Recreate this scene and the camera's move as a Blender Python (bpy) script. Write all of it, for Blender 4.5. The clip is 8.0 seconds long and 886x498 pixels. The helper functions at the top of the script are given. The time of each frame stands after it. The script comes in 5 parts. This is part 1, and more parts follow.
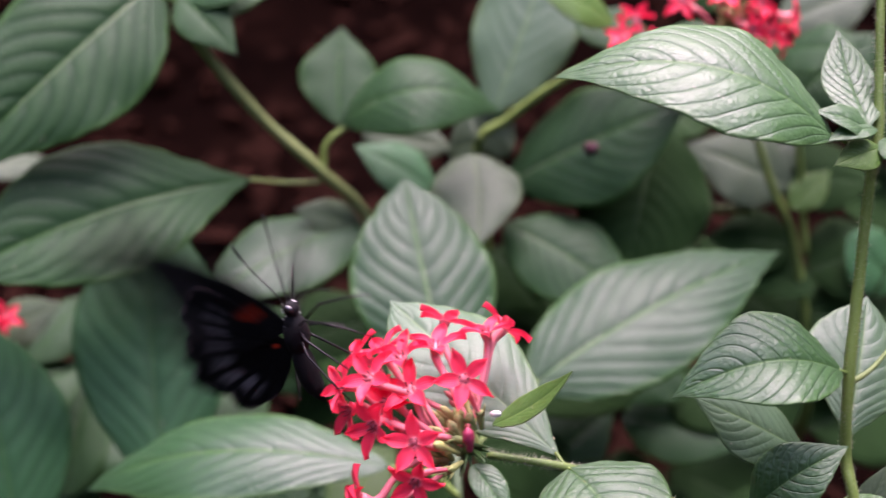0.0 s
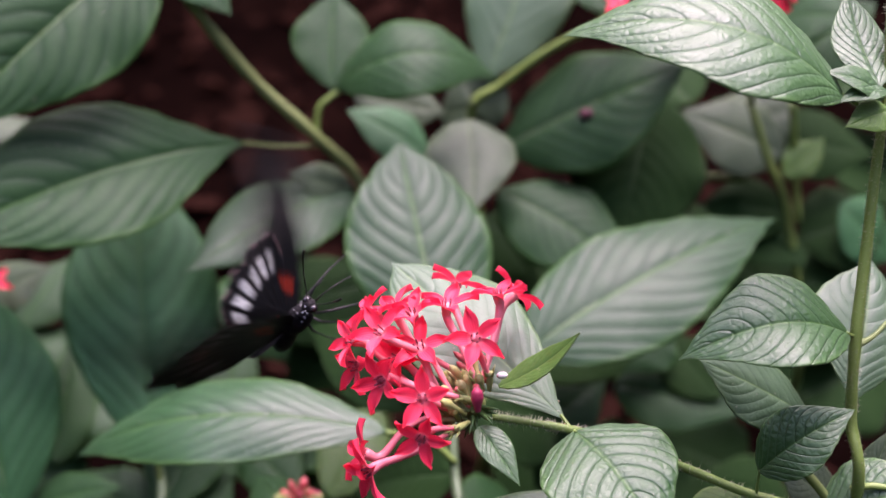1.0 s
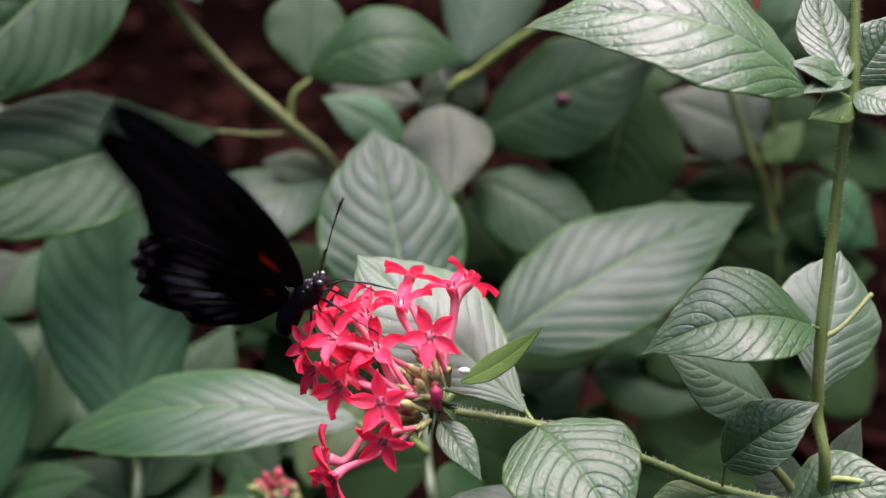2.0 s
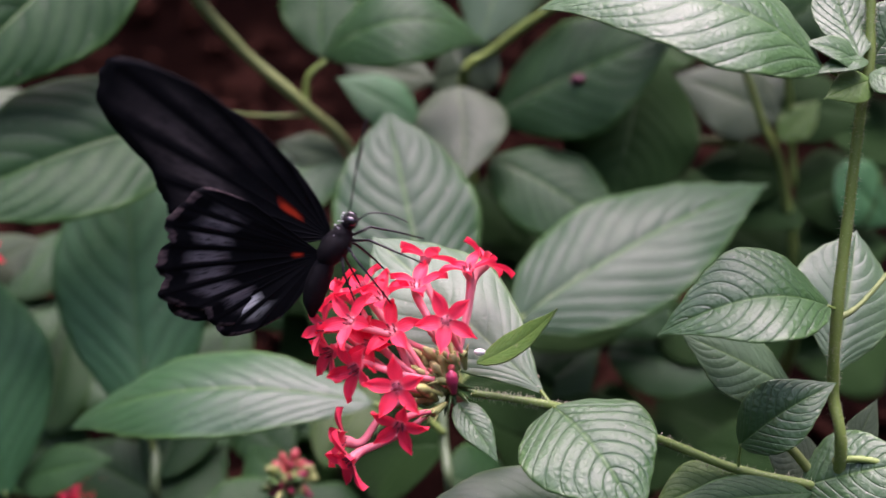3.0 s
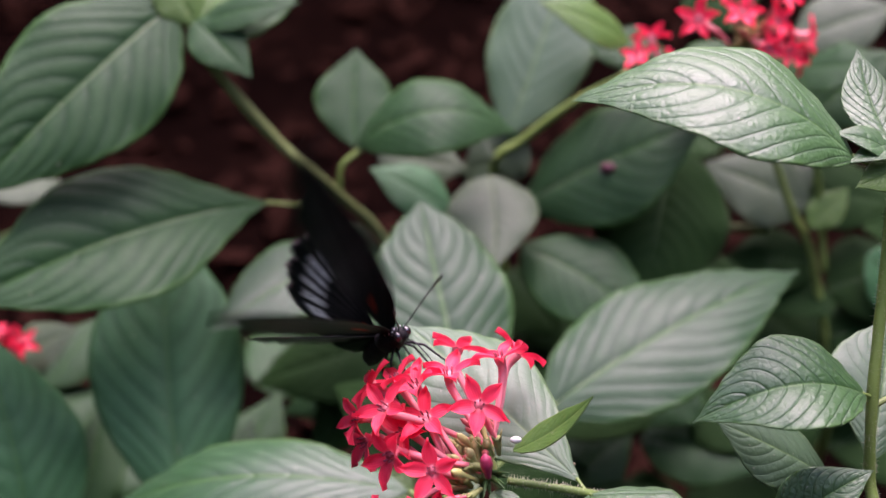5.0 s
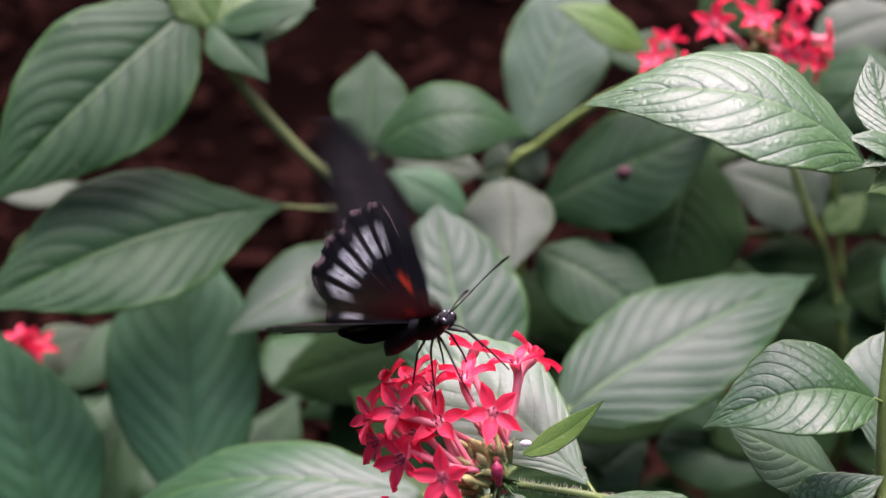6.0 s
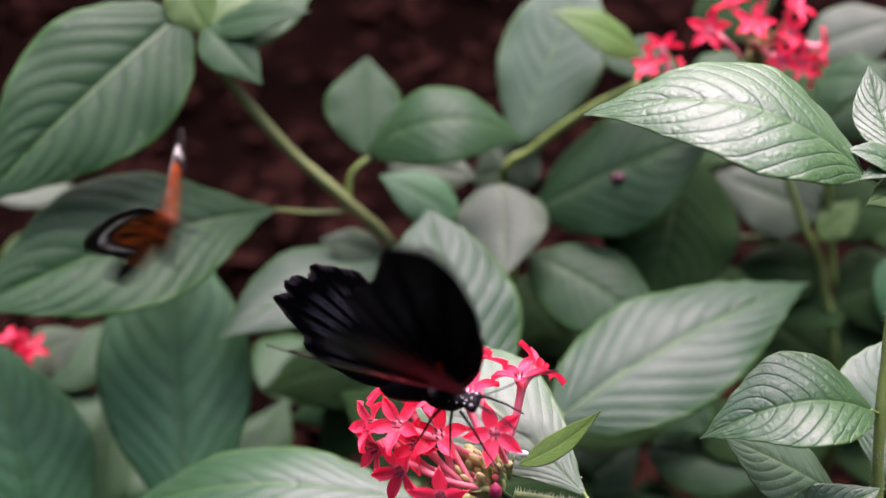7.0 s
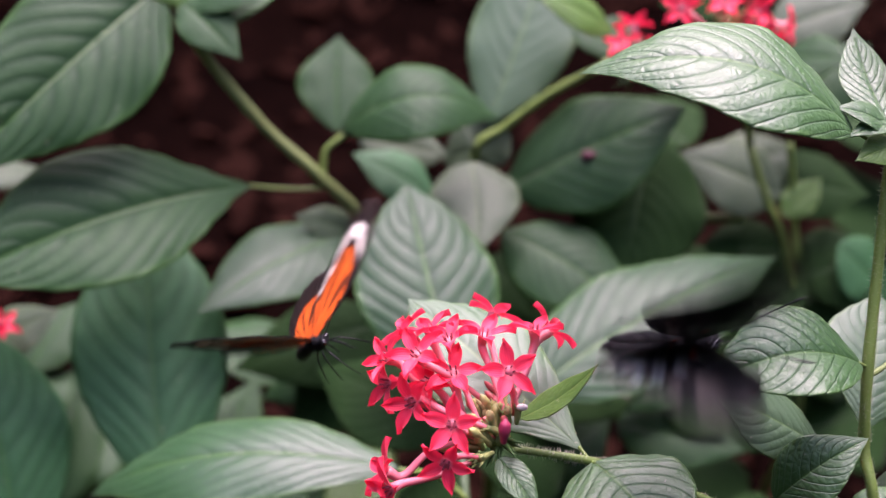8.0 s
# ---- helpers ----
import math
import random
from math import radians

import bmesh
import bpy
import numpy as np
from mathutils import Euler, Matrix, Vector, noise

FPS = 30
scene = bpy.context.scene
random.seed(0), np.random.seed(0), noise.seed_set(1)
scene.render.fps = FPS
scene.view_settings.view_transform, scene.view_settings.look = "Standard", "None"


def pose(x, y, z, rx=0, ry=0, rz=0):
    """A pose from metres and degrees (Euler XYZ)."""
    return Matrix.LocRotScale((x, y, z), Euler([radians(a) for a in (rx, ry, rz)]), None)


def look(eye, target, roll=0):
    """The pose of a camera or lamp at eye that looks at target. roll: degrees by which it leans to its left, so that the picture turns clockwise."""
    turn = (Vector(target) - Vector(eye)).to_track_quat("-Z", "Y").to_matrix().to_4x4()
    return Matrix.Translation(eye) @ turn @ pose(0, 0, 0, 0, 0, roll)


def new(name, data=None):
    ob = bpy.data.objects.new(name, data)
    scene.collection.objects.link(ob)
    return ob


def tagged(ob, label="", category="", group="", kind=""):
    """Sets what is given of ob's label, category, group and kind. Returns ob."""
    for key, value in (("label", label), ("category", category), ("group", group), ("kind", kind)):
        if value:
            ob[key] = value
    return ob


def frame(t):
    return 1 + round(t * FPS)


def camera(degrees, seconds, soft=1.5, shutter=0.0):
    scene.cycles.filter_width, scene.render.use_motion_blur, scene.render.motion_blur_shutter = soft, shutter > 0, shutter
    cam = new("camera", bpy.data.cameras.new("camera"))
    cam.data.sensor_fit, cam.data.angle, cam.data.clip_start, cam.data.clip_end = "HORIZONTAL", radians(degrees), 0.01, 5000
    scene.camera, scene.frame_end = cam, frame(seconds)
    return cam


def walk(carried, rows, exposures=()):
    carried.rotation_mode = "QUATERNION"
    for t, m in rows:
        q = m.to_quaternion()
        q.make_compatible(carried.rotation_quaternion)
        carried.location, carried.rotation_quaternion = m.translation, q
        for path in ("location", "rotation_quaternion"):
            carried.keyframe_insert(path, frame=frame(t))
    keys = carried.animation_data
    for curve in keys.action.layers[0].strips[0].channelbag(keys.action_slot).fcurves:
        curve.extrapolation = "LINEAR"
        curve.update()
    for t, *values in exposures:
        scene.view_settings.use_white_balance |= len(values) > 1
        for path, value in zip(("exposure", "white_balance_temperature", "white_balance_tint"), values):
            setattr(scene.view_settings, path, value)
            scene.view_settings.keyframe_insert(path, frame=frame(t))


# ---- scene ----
cam = camera(34, 8.0, soft=1.5, shutter=0.5)
cam.data.dof.use_dof = True
cam.data.dof.focus_distance = 0.342
cam.data.dof.aperture_fstop = 10.0
walk(cam, [
    (0, pose(0, -0.3, 0.56, 55, -0, 0)),
    (0.5, pose(-0.00838, -0.3008, 0.55802, 54.96, 0, 0.37)),
    (1, pose(-0.00829, -0.29898, 0.55478, 54.04, -0.95, -0.74)),
    (1.5, pose(-0.00139, -0.29693, 0.55613, 53.51, -0.81, -0.7)),
    (1.7, pose(-6e-05, -0.29579, 0.55719, 53.38, -0.76, -0.82)),
    (2.8, pose(0.0033, -0.29199, 0.5563, 52.23, -0.11, -0.66)),
    (3, pose(0.00131, -0.29425, 0.55765, 52.24, -0.07, -0.52)),
    (3.5, pose(-0.00141, -0.29716, 0.5587, 53.12, 0.27, 0.59)),
    (4, pose(0.00025, -0.2998, 0.56208, 54.04, 1.2, 1.87)),
    (4.5, pose(-0.00253, -0.29879, 0.55771, 54.95, 0.42, 0.55)),
    (5, pose(-0.00124, -0.29702, 0.56035, 55.65, 0.62, 0.2)),
    (5.2, pose(-0.00241, -0.29845, 0.56049, 55.8, 0.71, 0.59)),
    (6.3, pose(0.0028, -0.29647, 0.561, 55.77, 1, 1.11)),
    (6.5, pose(-0.00159, -0.29494, 0.5611, 55.63, 0.5, 0.6)),
    (7, pose(-0.00105, -0.29516, 0.56259, 55.67, 0.39, 0.81)),
    (7.5, pose(-0.0049, -0.29755, 0.56069, 55.72, -0.15, 0.03)),
    (7.8, pose(-0.00696, -0.29666, 0.56264, 55.33, -0.04, -1)),
    (7.967, pose(-0.0173, -0.3057, 0.5547, 56.10, -1.05, -1.59)),
    (8, pose(-0.01762, -0.30594, 0.5546, 56.11, -1.06, -1.6)),
], exposures=[(0, 2.1, 6250, 46), (1, 2.08, 6250, 46), (1.7, 1.98, 6250, 46), (3, 1.9, 6250, 46), (4.5, 1.9, 6250, 46), (5.2, 1.98, 6250, 46), (6.3, 2.14, 6240, 46), (8, 2.16, 6240, 46)])

# ---- light: bright overcast sky, soft sun from above ----
world = bpy.data.worlds.new("sky")
scene.world = world
world.use_nodes = True
wn = world.node_tree
sky = wn.nodes.new("ShaderNodeTexSky")
sky.sky_type = "NISHITA"
sky.sun_disc = False
sky.sun_elevation, sky.sun_rotation = radians(66), radians(15)
sky.air_density, sky.dust_density, sky.ozone_density = 1.0, 4.5, 0.7
wn.links.new(sky.outputs[0], wn.nodes["Background"].inputs[0])
wn.nodes["Background"].inputs[1].default_value = 0.13
sun = new("sun", bpy.data.lights.new("sun", "SUN"))
sun.data.energy, sun.data.angle, sun.data.color = 2.0, radians(52), (1.0, 0.97, 0.92)
sun.matrix_world = look((0.41 * math.sin(radians(15)), 0.41 * math.cos(radians(15)), 0.91), (0, 0, 0))


# ---- materials ----
class Nodes:
    """A small wrapper to write node materials in a few lines."""

    def __init__(self, name):
        self.mat = bpy.data.materials.new(name)
        self.mat.use_nodes = True
        self.t = self.mat.node_tree
        self.bsdf = self.t.nodes["Principled BSDF"]
        self.out = self.t.nodes["Material Output"]

    def put(self, kind, **props):
        n = self.t.nodes.new(kind)
        for k, v in props.items():
            if k == "operation":
                n.operation = v
            elif k == "data_type":
                n.data_type = v
            elif k == "feature":
                n.feature = v
        return n

    def link(self, a, b):
        self.t.links.new(a, b)

    def math(self, op, a, b=None, c=None, clamp=False):
        n = self.put("ShaderNodeMath", operation=op)
        n.use_clamp = clamp
        for i, v in enumerate((a, b, c)):
            if v is None:
                continue
            if hasattr(v, "is_linked"):
                self.link(v, n.inputs[i])
            else:
                n.inputs[i].default_value = v
        return n.outputs[0]

    def noise(self, scale, detail=4.0, rough=0.55, coord=None):
        n = self.put("ShaderNodeTexNoise")
        n.inputs["Scale"].default_value, n.inputs["Detail"].default_value, n.inputs["Roughness"].default_value = scale, detail, rough
        if coord is not None:
            self.link(coord, n.inputs["Vector"])
        return n.outputs["Fac"]

    def ramp(self, fac, *stops):
        n = self.put("ShaderNodeValToRGB")
        els = n.color_ramp.elements
        while len(els) < len(stops):
            els.new(0.5)
        for e, (p, c) in zip(els, stops):
            e.position, e.color = p, (*c, 1) if len(c) == 3 else c
        self.link(fac, n.inputs[0])
        return n.outputs[0]

    def mix(self, fac, a, b):
        n = self.put("ShaderNodeMix", data_type="RGBA")
        if hasattr(fac, "is_linked"):
            self.link(fac, n.inputs[0])
        else:
            n.inputs[0].default_value = fac
        for i, v in ((6, a), (7, b)):
            if hasattr(v, "is_linked"):
                self.link(v, n.inputs[i])
            else:
                n.inputs[i].default_value = (*v, 1)
        return n.outputs[2]

    def bump(self, height, strength, distance):
        n = self.put("ShaderNodeBump")
        n.inputs["Strength"].default_value, n.inputs["Distance"].default_value = strength, distance
        self.link(height, n.inputs["Height"])
        self.link(n.outputs[0], self.bsdf.inputs["Normal"])
        return n.outputs[0]

    def set(self, rough=0.5, spec=0.5, metal=0.0):
        self.bsdf.inputs["Roughness"].default_value = rough
        self.bsdf.inputs["Specular IOR Level"].default_value = spec
        self.bsdf.inputs["Metallic"].default_value = metal

    def translucent(self, color, fac, normal=None):
        tr = self.put("ShaderNodeBsdfTranslucent")
        self.link(color, tr.inputs[0])
        mx = self.put("ShaderNodeMixShader")
        mx.inputs[0].default_value = fac
        self.link(self.bsdf.outputs[0], mx.inputs[1])
        self.link(tr.outputs[0], mx.inputs[2])
        self.link(mx.outputs[0], self.out.inputs[0])


VEINS, SWEEP = 9.5, 3.2


def leaf_material(name, deep, light, vein, rough=0.42, spec=0.55, relief=0.6, glow=0.25, sheen=0.03):
    """Leaf blade: arched side veins, quilted cells between them, mottling; the UV map runs along and across the blade."""
    m = Nodes(name)
    uv = m.put("ShaderNodeUVMap")
    sep = m.put("ShaderNodeSeparateXYZ")
    m.link(uv.outputs[0], sep.inputs[0])
    u, v = sep.outputs[0], sep.outputs[1]
    av = m.math("ABSOLUTE", m.math("MULTIPLY_ADD", v, 2.0, -1.0))
    obj = m.put("ShaderNodeTexCoord").outputs["Object"]
    wob = m.noise(55.0, 3.0, 0.5, obj)
    phi = m.math("SUBTRACT", m.math("MULTIPLY", u, VEINS), m.math("MULTIPLY", m.math("POWER", av, 1.35), SWEEP))
    phi = m.math("ADD", phi, m.math("MULTIPLY", m.math("SUBTRACT", wob, 0.5), 0.5))
    side = m.math("ABSOLUTE", m.math("SUBTRACT", m.math("FRACT", phi), 0.5))
    side_vein = m.math("SUBTRACT", 1.0, m.math("MULTIPLY", m.math("SUBTRACT", 0.5, side), 9.0), clamp=True)
    mid = m.math("SUBTRACT", 1.0, m.math("MULTIPLY", av, 20.0), clamp=True)
    edge = m.math("MULTIPLY", m.math("SUBTRACT", av, 0.88), 9.0, clamp=True)
    cells = m.put("ShaderNodeTexVoronoi", feature="DISTANCE_TO_EDGE")
    cells.inputs["Scale"].default_value = 520.0
    m.link(obj, cells.inputs["Vector"])
    cell = m.math("MULTIPLY", cells.outputs["Distance"], 2.4, clamp=True)
    rnd = m.put("ShaderNodeObjectInfo").outputs["Random"]
    blotch = m.noise(38.0, 5.0, 0.6, obj)
    tone = m.math("ADD", m.math("MULTIPLY", blotch, 0.75), m.math("MULTIPLY", rnd, 0.4))
    base = m.ramp(tone, (0.25, [d * 0.45 + l * 0.55 for d, l in zip(deep, light)]), (0.85, light))
    # Vein green, plus groove shade and panel sheen put into the colour.
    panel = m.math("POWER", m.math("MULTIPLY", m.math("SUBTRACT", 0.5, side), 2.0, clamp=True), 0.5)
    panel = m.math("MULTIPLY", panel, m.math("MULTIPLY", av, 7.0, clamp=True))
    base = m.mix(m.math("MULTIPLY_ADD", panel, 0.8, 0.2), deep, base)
    base = m.mix(m.math("MULTIPLY", mid, 0.8), base, vein)
    base = m.mix(m.math("MULTIPLY", edge, 0.6), base, vein)
    # Noise darkening stands in for shade in fine wrinkles.
    crease_shade = m.math("MULTIPLY", m.math("SUBTRACT", m.noise(260.0, 4.0, 0.65, obj), 0.42), 2.2, clamp=True)
    base = m.mix(m.math("MULTIPLY", crease_shade, 0.32), base, deep)
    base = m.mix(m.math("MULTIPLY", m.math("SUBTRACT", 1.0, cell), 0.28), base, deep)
    specks = m.math("GREATER_THAN", m.noise(620.0, 2.0, 0.5, obj), 0.745)
    base = m.mix(m.math("MULTIPLY", specks, 0.35), base, (0.42, 0.40, 0.30))
    m.link(base, m.bsdf.inputs["Base Color"])
    m.set(rough, spec)
    fuzz = m.noise(900.0, 2.0, 0.6, obj)
    m.link(m.math("ADD", m.math("MULTIPLY", m.noise(160.0, 3.0, 0.6, obj), 0.22), rough - 0.1), m.bsdf.inputs["Roughness"])
    m.bsdf.inputs["Specular Tint"].default_value = (1.0, 0.95, 1.0, 1.0)
    m.bsdf.inputs["Sheen Weight"].default_value = sheen
    m.bsdf.inputs["Sheen Roughness"].default_value = 0.5
    h = m.math("ADD", m.math("MULTIPLY", side_vein, -0.75), m.math("MULTIPLY", cell, 0.5))
    h = m.math("ADD", h, m.math("MULTIPLY", fuzz, 0.2))
    h = m.math("ADD", h, m.math("MULTIPLY", mid, -0.9))
    m.bump(h, 0.6 * relief, 0.0005)
    m.translucent(m.mix(glow, base, (0.16, 0.34, 0.03)), 0.24)
    return m.mat


# Weaker light on the back leaves is put into this darker colour.
LEAF = leaf_material("leaf_dimmed", (0.003, 0.030, 0.006), (0.024, 0.078, 0.021), (0.046, 0.135, 0.022), 0.52, 0.20)
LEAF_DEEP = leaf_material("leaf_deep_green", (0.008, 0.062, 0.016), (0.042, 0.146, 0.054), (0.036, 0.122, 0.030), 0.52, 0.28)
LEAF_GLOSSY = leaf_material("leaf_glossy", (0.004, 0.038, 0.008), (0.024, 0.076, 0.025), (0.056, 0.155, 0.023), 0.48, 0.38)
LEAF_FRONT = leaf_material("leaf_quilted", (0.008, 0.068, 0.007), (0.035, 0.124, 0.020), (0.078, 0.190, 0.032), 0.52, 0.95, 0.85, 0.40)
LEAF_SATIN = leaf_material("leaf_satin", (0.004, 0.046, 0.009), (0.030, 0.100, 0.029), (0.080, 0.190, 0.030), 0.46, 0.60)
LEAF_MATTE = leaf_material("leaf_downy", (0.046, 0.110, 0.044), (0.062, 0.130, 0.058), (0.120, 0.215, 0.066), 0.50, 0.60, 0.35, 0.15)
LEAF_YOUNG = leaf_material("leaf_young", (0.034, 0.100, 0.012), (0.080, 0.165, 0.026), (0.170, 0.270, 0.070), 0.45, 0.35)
# Darkened copy of the leaf: shade deep in the foliage, put into colour.
LEAF_SHADED = leaf_material("leaf_shaded_olive", (0.006, 0.028, 0.005), (0.017, 0.045, 0.010), (0.024, 0.055, 0.015), 0.65, 0.06, 0.6, 0.03)
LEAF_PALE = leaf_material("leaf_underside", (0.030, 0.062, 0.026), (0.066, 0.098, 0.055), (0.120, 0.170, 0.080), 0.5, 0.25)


def plain(name, c1, c2, scale, rough, spec=0.4, bump=0.3, depth=0.0003, through_light=0.0):
    """A surface of two mottled tones with a fine relief."""
    m = Nodes(name)
    obj = m.put("ShaderNodeTexCoord").outputs["Object"]
    n = m.noise(scale, 5.0, 0.6, obj)
    rnd = m.put("ShaderNodeObjectInfo").outputs["Random"]
    tone = m.math("ADD", m.math("MULTIPLY", n, 0.8), m.math("MULTIPLY", rnd, 0.3))
    col = m.ramp(tone, (0.3, c1), (0.8, c2))
    m.link(col, m.bsdf.inputs["Base Color"])
    m.set(rough, spec)
    m.bump(m.noise(scale * 6, 3.0, 0.6, obj), bump, depth)
    if through_light:
        m.translucent(col, through_light)
    return m.mat


MIDRIB = plain("leaf_midrib", (0.080, 0.130, 0.055), (0.130, 0.185, 0.095), 120, 0.5)
# Midrib copy darkened to carry the shade painted on those leaves.
MIDRIB_SHADED = plain("leaf_midrib_shaded", (0.020, 0.050, 0.014), (0.034, 0.075, 0.022), 120, 0.6)
STEM = plain("stem_green", (0.095, 0.160, 0.028), (0.165, 0.240, 0.055), 90, 0.5)
STEM_PALE = plain("stem_pale", (0.034, 0.066, 0.024), (0.064, 0.104, 0.044), 90, 0.55)
STEM_WOODY = plain("stem_woody", (0.090, 0.140, 0.030), (0.160, 0.200, 0.065), 70, 0.6)
HAIR = plain("stem_hair", (0.30, 0.32, 0.20), (0.45, 0.45, 0.32), 200, 0.6)
CALYX = plain("calyx_green", (0.120, 0.170, 0.035), (0.280, 0.290, 0.110), 160, 0.5)
BUD = plain("bud_yellow_green", (0.24, 0.27, 0.07), (0.40, 0.38, 0.16), 220, 0.45)
BUD_PINK = plain("bud_pink", (0.30, 0.04, 0.05), (0.42, 0.10, 0.08), 220, 0.4)
BUD_DEEP = plain("bud_crimson", (0.18, 0.010, 0.035), (0.30, 0.03, 0.07), 220, 0.4)
SEPAL = plain("floral_bract", (0.030, 0.080, 0.020), (0.060, 0.130, 0.030), 140, 0.5)
TUBE = plain("corolla_tube", (0.70, 0.13, 0.18), (0.82, 0.32, 0.34), 130, 0.45, 0.4, 0.2, 0.0002, 0.2)
ANTHER = plain("anther_dark", (0.12, 0.010, 0.02), (0.30, 0.03, 0.06), 400, 0.5)
BUTTON = plain("white_speck", (0.62, 0.60, 0.55), (0.80, 0.79, 0.75), 300, 0.4)
DRY = plain("dry_husk", (0.22, 0.17, 0.10), (0.36, 0.30, 0.20), 300, 0.7)
WITHER = plain("withered_bud", (0.05, 0.008, 0.016), (0.10, 0.02, 0.03), 200, 0.6)


def petal_material():
    """Velvety red petals, pinker towards the throat."""
    m = Nodes("petal_red")
    uv = m.put("ShaderNodeUVMap")
    sep = m.put("ShaderNodeSeparateXYZ")
    m.link(uv.outputs[0], sep.inputs[0])
    obj = m.put("ShaderNodeTexCoord").outputs["Object"]
    n = m.noise(300, 4.0, 0.6, obj)
    rnd = m.put("ShaderNodeObjectInfo").outputs["Random"]
    c = m.ramp(m.math("ADD", m.math("MULTIPLY", n, 0.6), m.math("MULTIPLY", rnd, 0.5)), (0.25, (0.74, 0.016, 0.055)), (0.8, (0.90, 0.050, 0.105)))
    throat = m.math("SUBTRACT", 1.0, m.math("MULTIPLY", sep.outputs[0], 5.5), clamp=True)
    c = m.mix(m.math("MULTIPLY", throat, 0.65), c, (0.85, 0.34, 0.38))
    m.link(c, m.bsdf.inputs["Base Color"])
    m.set(0.5, 0.35)
    m.bsdf.inputs["Sheen Weight"].default_value = 0.12
    stripe = m.math("SINE", m.math("MULTIPLY", sep.outputs[1], 40.0))
    m.bump(m.math("ADD", m.math("MULTIPLY", stripe, 0.3), n), 0.35, 0.0003)
    m.translucent(c, 0.35)
    return m.mat


PETAL = petal_material()


def soil_material():
    """Dark brown bark mulch: crumbs, chips, darker patches; canopy shade put into the colour."""
    m = Nodes("bark_mulch")
    obj = m.put("ShaderNodeTexCoord").outputs["Object"]
    big, mid_, fine = m.noise(6, 3, 0.5, obj), m.noise(28, 5, 0.65, obj), m.noise(160, 4, 0.6, obj)
    tone = m.math("ADD", m.math("MULTIPLY", big, 0.45), m.math("ADD", m.math("MULTIPLY", mid_, 0.4), m.math("MULTIPLY", fine, 0.2)))
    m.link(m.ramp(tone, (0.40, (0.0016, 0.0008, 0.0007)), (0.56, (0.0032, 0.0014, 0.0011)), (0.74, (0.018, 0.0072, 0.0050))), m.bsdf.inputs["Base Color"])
    m.set(1.0, 0.0)
    m.bump(m.math("ADD", mid_, m.math("MULTIPLY", fine, 0.5)), 0.9, 0.01)
    return m.mat


SOIL = soil_material()
# Chips darkened too, with the bed's shade in their colour.
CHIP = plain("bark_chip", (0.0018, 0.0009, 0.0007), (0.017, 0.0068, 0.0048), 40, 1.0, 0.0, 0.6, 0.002)


